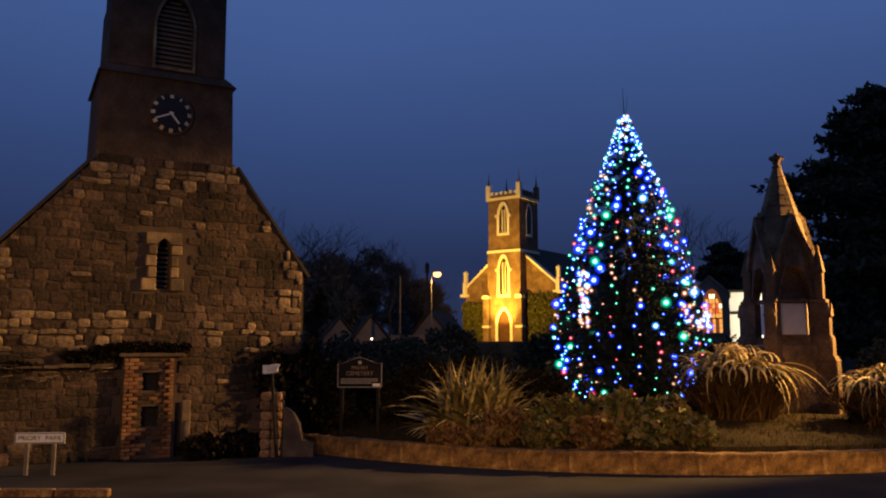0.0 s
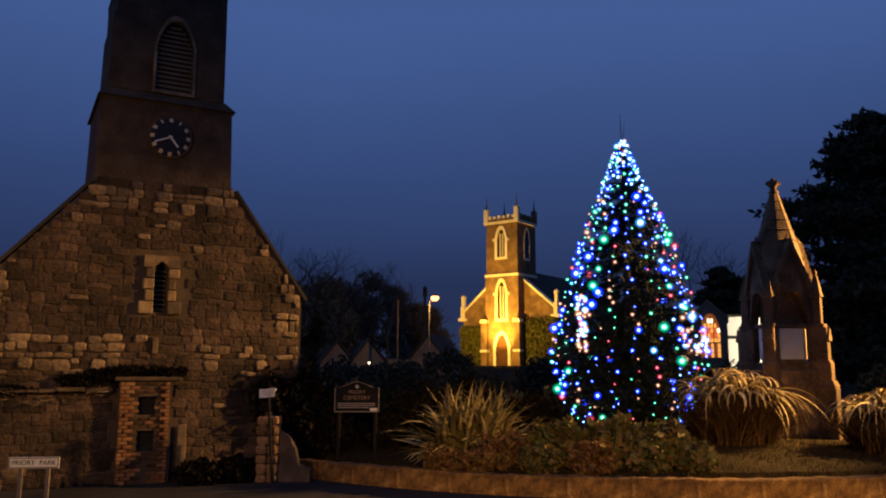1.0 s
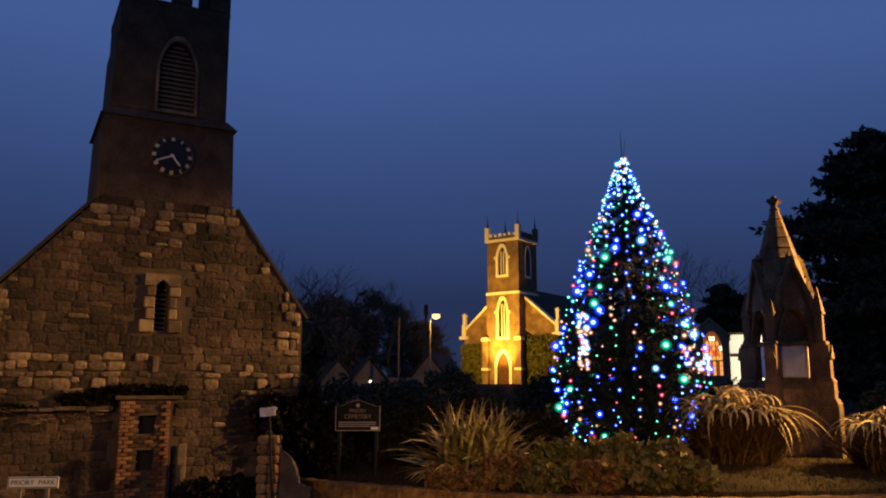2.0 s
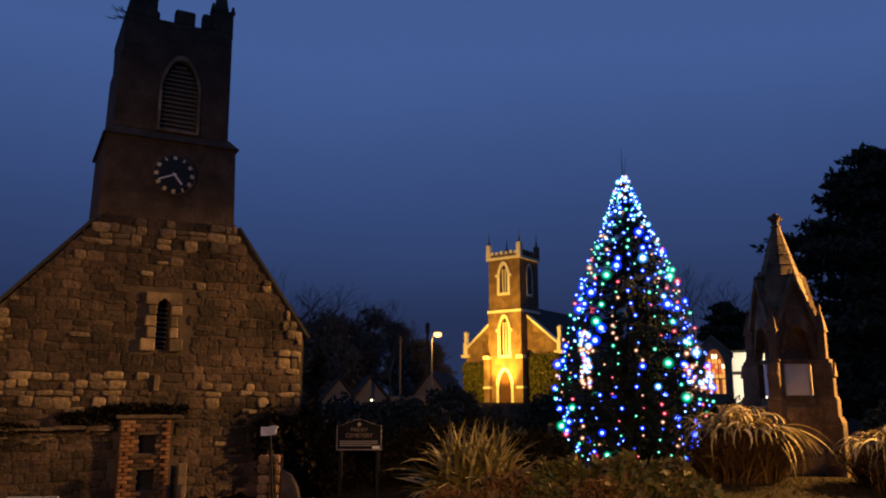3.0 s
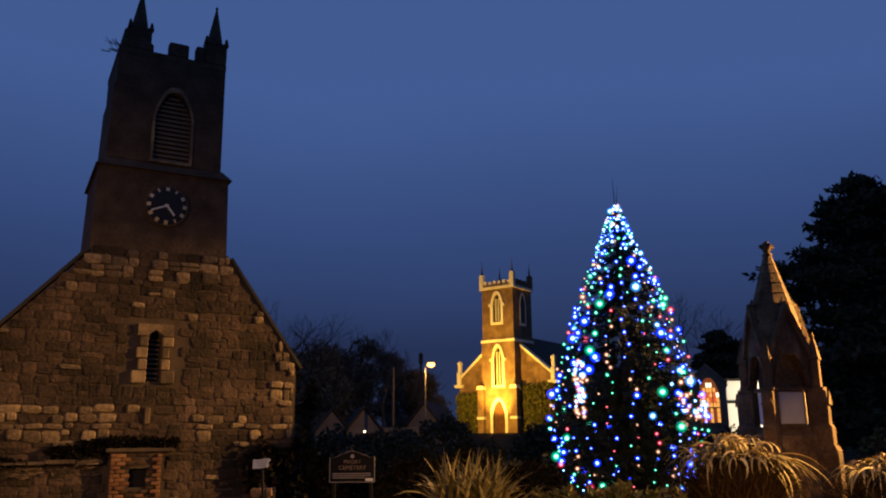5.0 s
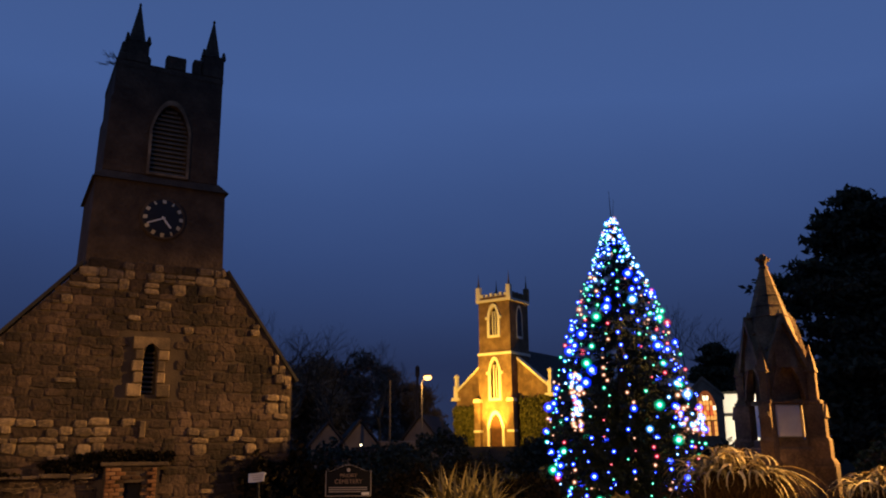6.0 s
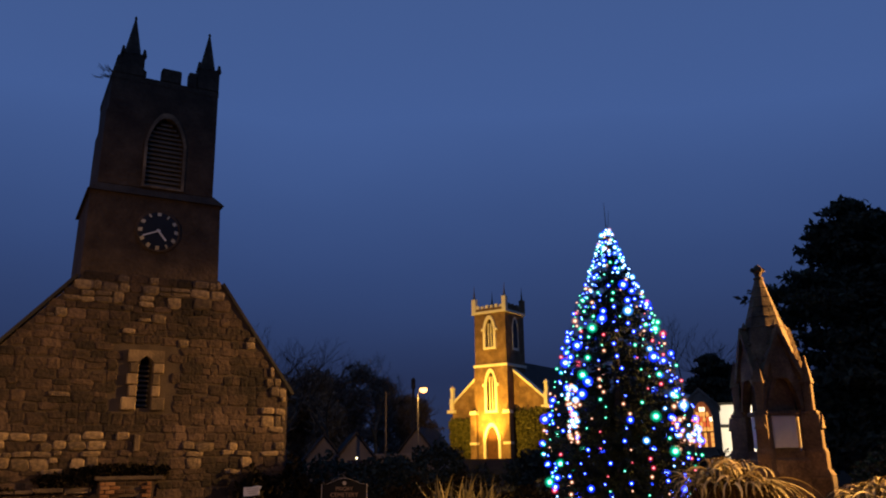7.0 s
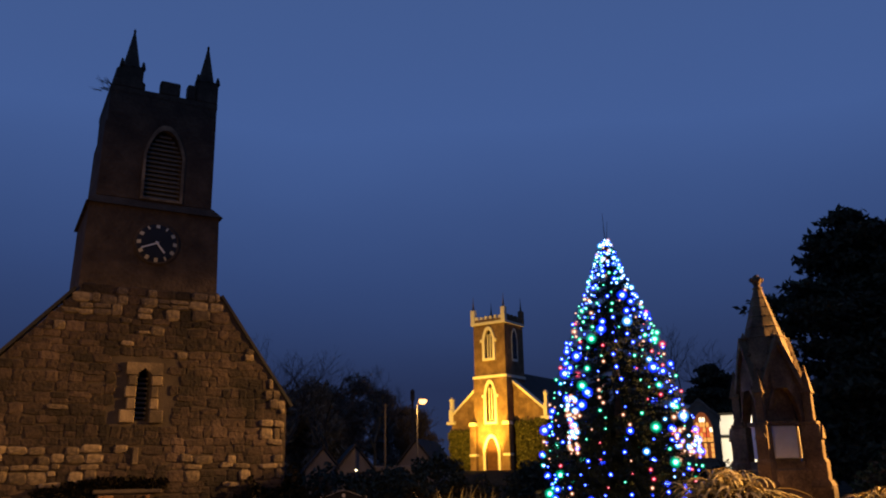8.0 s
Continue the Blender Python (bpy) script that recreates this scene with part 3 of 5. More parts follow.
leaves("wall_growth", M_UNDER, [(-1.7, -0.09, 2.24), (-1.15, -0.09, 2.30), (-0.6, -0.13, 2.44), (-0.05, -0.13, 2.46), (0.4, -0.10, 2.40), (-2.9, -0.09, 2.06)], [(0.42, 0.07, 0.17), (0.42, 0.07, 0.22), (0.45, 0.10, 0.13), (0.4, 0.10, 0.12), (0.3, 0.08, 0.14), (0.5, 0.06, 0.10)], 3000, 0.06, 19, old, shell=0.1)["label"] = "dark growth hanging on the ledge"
for k in range(26):
    x, z = lr.uniform(-3.5, -1.0), lr.uniform(1.75, 2.08)
    d = lr.uniform(-0.3, 0.3)
    part("dry_stem", tube([(x, -0.14, z), (x + d, -0.17, z - lr.uniform(0, 0.04)), (x + 2 * d, -0.15, z + lr.uniform(-0.1, 0.05))], 0.009, 0.005, 3), M_STONE_PALE, old, "pale dry stem trailing along the ledge")

# rubble facing: uneven courses of stones
rng = random.Random(11)


def rubble_mesh(k):
    r = random.Random(100 + k)
    bm = box(-0.5, 0.5, -0.5, 0.5, -0.5, 0.5)
    bmesh.ops.bevel(bm, geom=bm.edges[:], offset=0.16, segments=1, affect="EDGES")
    for v in bm.verts:
        v.co += Vector((r.uniform(-0.06, 0.06), r.uniform(-0.10, 0.10), r.uniform(-0.06, 0.06)))
    return bm


RUB = {m.name: [mesh_of(rubble_mesh(k), "stone", m) for k in range(8)] for m in (M_STONE_DARK, M_STONE_PALE, M_PILLAR)}
SHAPES = []
for k in range(8):
    bm = rubble_mesh(k)
    bm.verts.index_update()
    SHAPES.append(([v.co.copy() for v in bm.verts], [[v.index for v in f.verts] for f in bm.faces]))
    bm.free()


def rake(z):
    """Left and right ends of the gable at height z."""
    l = -3.55 if z < 4.32 else -3.55 + (z - 4.32) * 2.03 / 2.40
    r = 3.25 if z < 4.34 else 3.25 - (z - 4.34) * 1.75 / 2.46
    return l, r


dark_v, dark_f = [], []


def lay(cx, cz, w, h):
    if -0.86 < cx < 0.36 and cz < 2.35 or -0.62 < cx + (w / 2 if cx < 0 else -w / 2) * 0.5 < 0.54 and 3.62 < cz < 5.10 or w < 0.10:
        return
    # pale share by zone: real quoins and top band, plus lamplight carried as colour
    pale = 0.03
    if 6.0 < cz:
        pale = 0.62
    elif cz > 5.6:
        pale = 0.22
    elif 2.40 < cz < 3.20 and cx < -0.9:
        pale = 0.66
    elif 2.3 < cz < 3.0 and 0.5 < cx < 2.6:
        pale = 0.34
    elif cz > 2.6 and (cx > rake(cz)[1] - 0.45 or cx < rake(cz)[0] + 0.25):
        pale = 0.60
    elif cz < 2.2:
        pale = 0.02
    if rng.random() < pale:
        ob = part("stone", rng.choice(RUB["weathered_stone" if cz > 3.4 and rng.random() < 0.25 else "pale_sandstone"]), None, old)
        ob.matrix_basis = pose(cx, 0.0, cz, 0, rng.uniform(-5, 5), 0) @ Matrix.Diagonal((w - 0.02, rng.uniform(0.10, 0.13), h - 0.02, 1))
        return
    m = pose(cx, rng.uniform(0.004, 0.018), cz, 0, rng.uniform(-6, 6), 0) @ Matrix.Diagonal((w + 0.004, 0.07, h + 0.004, 1))
    vs, fs = rng.choice(SHAPES)
    o = len(dark_v)
    dark_v.extend(m @ v for v in vs)
    dark_f.extend([o + i for i in f] for f in fs)


z = 0.02
while z < 6.62:
    h = rng.choice((0.14, 0.17, 0.20, 0.24, 0.27)) * rng.uniform(0.92, 1.08)
    l, r = rake(z + h * 0.9)
    x = l + rng.uniform(-0.02, 0.06)
    while x < r - 0.08:
        w = min(rng.uniform(0.16, 0.46), r - x)
        zj = rng.uniform(-0.03, 0.03)
        if h > 0.22 and rng.random() < 0.3:
            k = rng.uniform(0.4, 0.6)
            lay(x + w / 2, z + zj + h * k / 2, w, h * k)
            lay(x + w / 2, z + zj + h * (k + 1) / 2, w, h * (1 - k))
        else:
            lay(x + w / 2, z + zj + h / 2, w, h)
        x += w
    z += h
part("rubble_facing", raw("rubble_facing", dark_v, dark_f, M_WALL), None, old, "dark rubble facing, fewest pale stones at the shaded foot")["kind"] = "stuff"

# gate pillar, ramped wall and ivy by the corner of the church
pil = thing("gate_pillar", pose(-3.86, 18.75, 0), "rough rubble gate pillar with a ramped stub wall", "gate pillar")
rng = random.Random(3)
bm = box(-0.20, 0.20, -0.20, 0.20, -0.05, 1.30, 0.03, taper=0.94)
part("core", bm, M_MORTAR, pil)
zz = 0.0
while zz < 1.25:
    h = rng.uniform(0.16, 0.24)
    for sx, w in ((-0.11, 0.22), (0.12, 0.20)):
        part("stone", rng.choice(RUB["lamplit_sandstone"]), None, pil, m=pose(sx + rng.uniform(-0.02, 0.02), -0.20, zz + h / 2) @ Matrix.Diagonal((w, 0.10, h - 0.02, 1)))
    for sy in (-0.1, 0.1):
        part("stone", rng.choice(RUB["lamplit_sandstone"]), None, pil, m=pose(0.20, sy, zz + h / 2) @ Matrix.Diagonal((0.08, 0.2, h - 0.02, 1)))
    zz += h
part("cap", lathe([(0.26, 1.28), (0.28, 1.34), (0.10, 1.46), (0.02, 1.50)], 4, spin=math.pi / 4), M_STONE_DARK, pil)
part("stub_wall", slab([(0.20, -0.05), (0.95, -0.05), (0.95, 0.28), (0.70, 0.36), (0.62, 0.72), (0.46, 0.98), (0.20, 1.15)], [], -0.12, 0.16), M_STONE_DARK, pil, "ramped stub of rubble wall")

# ---- the far church ----
far = thing("far_church", pose(7.5, 100.0, 0.0, 0, 0, -36), "floodlit stone parish church with battlemented west tower", "church")
B = 2.2
TW = 2.36
L1 = arch(0, 1.15, 9.0, 12.2, 13.6)
L2 = arch(0, 1.15, 16.7, 19.0, 20.2)
DR = arch(0, 1.75, B, 5.6, 7.1)
part("tower_front", slab([(-TW, B), (TW, B), (TW, 14.3), (-TW, 14.3)], [L1, DR], 0.0, 0.7), M_CHURCH, far, "warm floodlit tower wall")
part("tower_front", slab([(-TW + 0.1, 14.3), (TW - 0.1, 14.3), (TW - 0.1, 21.0), (-TW + 0.1, 21.0)], [L2], 0.1, 0.7), M_CHURCH, far, "warm floodlit belfry wall")
part("tower_side", box(-TW + 0.08, -TW + 0.7, 0.7, 4.6, B, 21.0), M_CHURCH, far)
side = part("tower_side", box(TW - 0.7, TW - 0.08, 0.7, 4.6, B, 21.0), M_CHURCH, far)
part("tower_back", box(-TW + 0.7, TW - 0.7, 4.0, 4.6, B, 21.0), M_CHURCH, far)
part("side_window", slab(arch(0, 1.5, 16.3, 19.0, 20.5), [arch(0, 1.15, 16.6, 19.0, 20.2)], 0.0, 0.05), M_CREAM, side, "cream belfry window surround", pose(TW - 0.06, 2.4, 0, 0, 0, 90))
part("side_louvre", slab(arch(0, 1.14, 16.6, 19.0, 20.2), [], -0.02, 0.02), M_GLASSDARK, side, "", pose(TW - 0.09, 2.4, 0, 0, 0, 90))
for z, w in ((14.25, 0.06), (20.9, 0.14)):
    part("string_course", slab([(-TW - w, z), (TW + w, z), (TW + w, z + 0.32), (-TW - w, z + 0.32)], [], -w, 4.7), M_CREAM, far, "cream moulded string course")
for cx, L, inner, z in ((0, L1, (1.15, 9.0, 12.2, 13.6), 8.7), (0, L2, (1.15, 16.7, 19.0, 20.2), 16.4), (0, DR, (1.75, B, 5.6, 7.1), B)):
    w, a, s, t = inner
    k = 0.34
    sur = part("window_surround" if L is not DR else "door_surround", slab(arch(cx, w + 2 * k, z, s, t + k * 1.25), [arch(cx, w, a if L is not DR else z + 0.01, s, t)], -0.12, 0.16), M_CREAM, far, "cream dressed stone surround")
    if L is not DR:
        part("glass", slab(arch(cx, w, a, s, t), [], 0.42, 0.46), M_GLASSDARK, sur)
        for mx in (-w / 6, w / 6):
            part("mullion", box(mx - 0.055, mx + 0.055, 0.02, 0.32, a, t - 0.55), M_CREAM, sur)
        for sx in (-1, 1):
            part("label_stop", box(sx * (w / 2 + 0.42) - 0.16, sx * (w / 2 + 0.42) + 0.16, -0.18, 0.1, s - 0.3, s + 0.05, 0.04), M_CREAM, sur)
    else:
        dd = part("door", slab(arch(cx, w, z, s, t), [], 0.40, 0.5), M_DOORWOOD, far, "brown timber double door")
        for mx in (-0.62, -0.31, 0.0, 0.31, 0.62):
            part("door_batten", box(mx - 0.03, mx + 0.03, 0.36, 0.40, z, t - 0.9 - abs(mx)), M_DOORWOOD, dd)
# buttresses with cream weatherings
for sx in (-1, 1):
    bt = part("buttress", box(sx * TW - 0.42, sx * TW + 0.42, -0.55, 0.4, B, 8.6, 0.03), M_CHURCH, far)
    part("weathering", slab([(sx * TW - 0.5, 8.55), (sx * TW + 0.5, 8.55), (sx * TW + 0.4, 8.95), (sx * TW - 0.4, 8.95)], [], -0.62, 0.3), M_CREAM, bt, "cream sloped weathering")
    part("offset", box(sx * TW - 0.5, sx * TW + 0.5, -0.64, 0.3, 4.95, 5.25, 0.05), M_CREAM, bt, "cream offset course")
# battlements and pinnacles
for k in range(6):
    x = -1.7 + k * 0.68
    part("merlon", box(x - 0.2, x + 0.2, 0.0, 0.4, 21.2, 22.0 - 0.1 * (k % 2), 0.03), M_CREAM, far)
part("parapet", box(-TW, TW, -0.02, 0.38, 21.2, 21.55), M_CHURCH, far)
part("parapet", box(TW - 0.4, TW, 0.4, 4.6, 21.2, 21.6), M_CHURCH, far)
part("parapet", box(-TW, -TW + 0.4, 0.4, 4.6, 21.2, 21.6), M_CHURCH, far)
for k in range(4):
    part("merlon", box(TW - 0.4, TW, 0.9 + k * 0.95, 1.35 + k * 0.95, 21.6, 22.1, 0.03), M_CHURCH, far)
for x, y in ((-TW + 0.15, 0.15), (TW - 0.15, 0.15), (TW - 0.15, 4.45), (-TW + 0.15, 4.45)):
    pn = part("pinnacle", box(-0.3, 0.3, -0.3, 0.3, 21.2, 22.9, 0.04), M_CREAM if y < 1 else M_CHURCH, far, "square pinnacle", pose(x, y, 0))
    part("finial", lathe([(0.30, 22.9), (0.14, 23.0), (0.04, 24.0), (0.02, 24.6)], 4, spin=math.pi / 4), M_STONE_DARK, pn)
# nave behind the tower
NW = 6.75
part("nave_front", slab([(-NW, B), (NW, B), (NW, 10.0), (0.0, 15.6), (-NW, 10.0)], [], 1.5, 2.2), M_CHURCH, far, "floodlit gabled nave wall")
for s in (-1, 1):
    part("gable_coping", slab([(s * NW, 9.95), (0, 15.6), (0, 15.88), (s * (NW + 0.1), 10.2)], [], 1.38, 2.4), M_CREAM, far, "cream gable coping")
    part("roof", slab([(s * (NW + 0.2), 9.8), (0, 15.3), (0, 15.55), (s * (NW + 0.2), 10.05)], [], 2.4, 24), M_SLATE, far, "dark slate nave roof")
    part("nave_side", box(s * NW - 0.3, s * NW + 0.3, 2.2, 24, B, 9.9), M_CHURCH, far)
    kn = part("kneeler", box(s * NW - 0.26, s * NW + 0.26, 1.2, 2.0, 9.4, 10.9, 0.05), M_CREAM, far, "cream kneeler pinnacle")
    part("cap", lathe([(0.28, 10.9), (0.28, 11.9), (0.36, 12.0), (0.34, 12.2), (0.02, 12.45)], 4, s * NW, 1.6, spin=math.pi / 4), M_CREAM, kn)
    part("kneeler_base", box(s * NW - 0.6, s * NW + 0.6, 1.1, 2.0, 9.0, 9.4, 0.04), M_CREAM, kn)

# ---- the gothic memorial ----
mon = thing("gothic_memorial", pose(9.20, 22.0, 0.80, 0, 0, 5), "gothic sandstone memorial with gabled niches and a spire", "monument")
HS = 0.60
part("plinth", box(-0.78, 0.78, -0.78, 0.78, -0.2, 1.72, 0.05, taper=0.90), M_MON, mon, "moulded square plinth")
part("core", box(-HS + 0.2, HS - 0.2, -HS + 0.2, HS - 0.2, 1.7, 4.3), M_MON, mon)
for k in range(4):
    face = part("niche_face", slab([(-HS + 0.05, 1.70), (HS - 0.05, 1.70), (HS - 0.05, 3.72), (0.0, 4.98), (-HS + 0.05, 3.72)], [arch(0, 0.86, 1.90, 2.95, 3.80)], -HS, -HS + 0.15), M_MON, mon, "gabled arched niche", pose(0, 0, 0, 0, 0, 90 * k))
    part("panel", box(-0.33, 0.33, -HS + 0.10, -HS + 0.19, 1.97, 2.80, 0.02), M_MARBLE, face, "pale inscribed panel")
    part("panel_frame", box(-0.43, 0.43, -HS + 0.04, -HS + 0.19, 2.81, 2.92, 0.015), M_MON, face)
    part("arch_moulding", slab(arch(0, 1.02, 2.5, 2.95, 3.93)[2:] + arch(0, 0.87, 2.5, 2.95, 3.79)[:1:-1], [], -HS - 0.06, -HS + 0.05), M_MON, face)
    part("string_course", box(-HS + 0.08, -0.44, -HS - 0.05, -HS + 0.05, 2.78, 2.88, 0.02), M_MON, face)
    part("string_course", box(0.44, HS - 0.08, -HS - 0.05, -HS + 0.05, 2.78, 2.88, 0.02), M_MON, face)
    part("roundel", slab([(0.13 * math.cos(0.5236 * q), 4.22 + 0.13 * math.sin(0.5236 * q)) for q in range(12)], [[(0.08 * math.cos(0.5236 * q), 4.22 + 0.08 * math.sin(0.5236 * q)) for q in range(12)]], -HS - 0.04, -HS + 0.02), M_MON, face)
    for s in (-1, 1):
        part("gable_coping", slab([(s * (HS - 0.10), 3.72), (0, 4.96), (0, 5.18), (s * (HS + 0.02), 3.76)], [], -HS - 0.13, -HS + 0.24), M_MON, face)
        for q in (0.3, 0.62):
            part("crocket", lathe([(0.03, -0.04), (0.075, 0.02), (0.05, 0.07), (0.01, 0.10)], 5), M_MON, face, m=pose(s * HS * (1 - q), -HS + 0.02, 3.80 + 1.38 * q))
    part("gable_finial", lathe([(0.05, 5.08), (0.11, 5.15), (0.05, 5.22), (0.01, 5.32)], 6, 0, -HS + 0.02), M_MON, face)
    bt = part("corner_buttress", box(-0.15, 0.15, -0.25, 0.20, 1.85, 2.80, 0.02), M_MON, mon, "stepped corner buttress", pose(0.645 * math.sqrt(2) * math.cos(radians(45 + 90 * k)), 0.645 * math.sqrt(2) * math.sin(radians(45 + 90 * k)), 0, 0, 0, 135 + 90 * k))
    part("buttress_foot", box(-0.23, 0.23, -0.40, 0.25, -0.1, 1.28, 0.04), M_MON, bt)
    part("weathering", box(-0.23, 0.23, -0.40, 0.25, 1.28, 1.42, 0.0, taper=0.80), M_MON, bt)
    part("mid_buttress", box(-0.17, 0.17, -0.31, 0.22, 1.40, 1.85, 0.02), M_MON, bt)
    part("offset", box(-0.18, 0.18, -0.32, 0.22, 1.83, 1.95, 0.02, taper=0.84), M_MON, bt)
    part("buttress_gablet", slab([(-0.16, 2.45), (0.16, 2.45), (0, 2.82)], [], -0.30, -0.24), M_MON, bt)
    part("collar", box(-0.17, 0.17, -0.20, 0.15, 2.80, 2.90, 0.02), M_MON, bt)
    pn = part("pinnacle", box(-0.105, 0.105, -0.125, 0.085, 2.90, 3.62, 0.015), M_MON, bt, "square pinnacle with a gabled cap")
    part("cap_band", box(-0.14, 0.14, -0.16, 0.12, 3.60, 3.68, 0.015), M_MON, pn)
    part("cap", lathe([(0.175, 3.68), (0.13, 3.92), (0.045, 4.20), (0.06, 4.25), (0.015, 4.34)], 4, 0, -0.02, spin=math.pi / 4), M_MON, pn)
sp = part("spire", lathe([(0.74, 3.75), (0.68, 4.5), (0.53, 5.15), (0.115, 6.52), (0.10, 6.55)], 8, spin=math.pi / 8), M_MON, mon, "octagonal stone spire")
for z in (5.15, 5.45, 5.74, 6.02, 6.28):
    r = 0.53 - (z - 5.15) * 0.303
    part("spire_band", lathe([(r, z), (r + 0.018, z + 0.012), (r - 0.012, z + 0.035)], 8, spin=math.pi / 8), M_MON, sp)
fin = part("finial", lathe([(0.10, 6.50), (0.15, 6.57), (0.085, 6.63), (0.11, 6.70), (0.15, 6.78), (0.10, 6.90), (0.04, 6.96)], 8), M_MON, sp, "leafy carved finial")
for q in range(4):
    part("carved_leaf", lathe([(0.02, -0.05), (0.07, 0.01), (0.055, 0.06), (0.01, 0.09)], 5), M_MON, fin, m=pose(0.15 * math.cos(q * 1.571), 0.15 * math.sin(q * 1.571), 6.79))

# ---- the lit Christmas tree ----
TX, TY, TZ = 5.50, 24.0, bed_z(5.5, 24.0) - 0.03
xmas = thing("christmas_tree", pose(TX, TY, TZ), "tall dark spruce hung with coloured festive lights", "christmas tree")
part("trunk", tube([(0, 0, -0.1), (0.02, 0.01, 3), (0, 0, 6), (0.0, 0, 8.3)], 0.17, 0.022, 8), M_BARK, xmas)
part("leader", tube([(0, 0, 8.28), (-0.02, 0, 8.8), (-0.03, 0, 9.3)], 0.016, 0.005, 5), M_BARK, xmas)
part("leader", tube([(0, 0, 8.28), (0.06, 0, 8.6), (0.10, 0, 9.05)], 0.011, 0.004, 5), M_BARK, xmas)
PROFILE = [(9.25, 0.0), (8.36, 0.10), (7.5, 0.42), (6.85, 0.67), (6.0, 1.05), (5.15, 1.33), (4.3, 1.6), (3.45, 1.85), (2.6, 2.05), (1.75, 2.2), (0.9, 1.95), (0.25, 1.60), (0.0, 1.3)]


def tree_r(z):
    for (za, ra), (zb, rb) in zip(PROFILE, PROFILE[1:]):
        if z >= zb:
            return ra + (rb - ra) * (za - z) / (za - zb)
    return 1.3


rng = np.random.default_rng(21)
vv, ff = [], []
bb = bmesh.new()
for k in range(520):
    z = 0.10 + 8.5 * (1 - rng.random() ** 0.72)
    az = rng.uniform(0, 2 * math.pi)
    ln = tree_r(z) * rng.uniform(0.75, 1.0)
    c, s = math.cos(az), math.sin(az)
    tip = np.array([c * ln, s * ln, z - 0.10 * ln])
    root = np.array([0, 0, z + 0.12 * ln])
    n = int(26 + 46 * ln)
    for j in range(n):
        q = rng.uniform(0.15, 1.0)
        p = root + (tip - root) * q + np.array([0, 0, -0.10 * math.sin(q * 3.1)])
        d = (tip - root) * 0.5 + rng.normal(size=3) * 0.6 * ln + np.array([0, 0, -0.12])
        d = d / (np.linalg.norm(d) + 1e-6) * rng.uniform(0.10, 0.26)
        w = np.cross(d, rng.normal(size=3))
        w = w / (np.linalg.norm(w) + 1e-6) * rng.uniform(0.015, 0.03)
        o = len(vv)
        vv += [p - w, p + w, p + d]
        ff.append((o, o + 1, o + 2))
part("foliage", raw("foliage", vv, ff, M_SPRUCE), None, xmas, "dark drooping spruce sprays")["kind"] = "stuff"

bulb_meshes = []
for pair in BULBS:
    bm = bmesh.new()
    # the two larger shells are glare halo, the smallest is the bulb itself
    bmesh.ops.create_icosphere(bm, subdivisions=2, radius=0.105)
    shells = [len(bm.faces)]
    for r in (0.062, 0.036):
        bmesh.ops.create_icosphere(bm, subdivisions=2, radius=r)
        shells.append(len(bm.faces))
    bm.faces.ensure_lookup_table()
    for k, f in enumerate(bm.faces):
        f.smooth = True
        f.material_index = 0 if k < shells[0] else 1 if k < shells[1] else 2
    bulb_meshes.append(mesh_of(bm, "bulb", pair))
rng = np.random.default_rng(8)
STRINGS = 21
for k in range(STRINGS):
    az = 2 * math.pi * (k + 0.3) / STRINGS
    st = thing("light_string", pose(TX, TY, TZ), "string of coloured festive bulbs draped down the tree", "string lights", "festive light strings")
    pts, z, i = [], 8.25, 0
    while z > 0.0:
        a = az + rng.normal() * 0.05
        r = tree_r(z) * rng.uniform(0.92, 1.06) + 0.03
        pts.append((r * math.cos(a), r * math.sin(a), z))
        z -= rng.uniform(0.14, 0.40)
    part("cable", tube(pts, 0.008, 0.008, 3), M_CABLE, st)
    for x, y, z in pts:
        c = rng.choice(5, p=[0.44, 0.27, 0.10, 0.14, 0.05] if z < 6.4 else [0.30, 0.16, 0.04, 0.08, 0.42])
        s = float(rng.choice([0.38, 0.62, 1.0, 1.45], p=[0.45, 0.32, 0.16, 0.07]))
        if c in (2, 3):
            s = min(s, 0.7 if rng.random() < 0.85 else 1.1)
        if z > 6.6:
            s = min(s, 0.85)
        part("bulb", bulb_meshes[c], None, st, m=pose(x, y, z) @ Matrix.Diagonal((s, s, s, 1)))

# two bunches of small white lights low on the flanks, and a knot of them at the tip
for cx, cy, cz, rx, rz, n, tip in ((-1.52, -1.0, 2.85, 0.12, 0.80, 60, 0), (1.62, -1.05, 2.40, 0.32, 0.62, 34, 0), (0.0, -0.1, 7.85, 0.26, 0.55, 40, 1)):
    st = thing("light_bunch", pose(TX, TY, TZ), "tangled bunch of small white festive lights", "string lights", "festive light strings")
    pts = []
    for k in range(n):
        q = rng.uniform(-1, 1)
        wide = rx * (0.25 + 0.75 * (1 - q) / 2) if tip else rx
        a = rng.uniform(0, 2 * math.pi)
        pts.append((cx + wide * math.cos(a), cy + wide * math.sin(a), cz + rz * q))
    pts.sort(key=lambda p: -p[2])
    part("cable", tube(pts, 0.006, 0.006, 3), M_CABLE, st)
    for x, y, z in pts:
        c = rng.choice(5, p=[0.10, 0.10, 0.05, 0.10, 0.65] if tip else [0.10, 0.02, 0.06, 0.60, 0.22])
        s = float(rng.uniform(0.45, 0.95)) if tip else float(rng.uniform(0.45, 1.0))
        part("bulb", bulb_meshes[c], None, st, m=pose(x, y, z) @ Matrix.Diagonal((s, s, s, 1)))

# ---- plants in the bed ----
fx, fy = 0.75, 19.0
flax = thing("flax_plant", pose(fx, fy, bed_z(fx, fy) - 0.03), "large spiky clump of upright flax leaves", "plant")
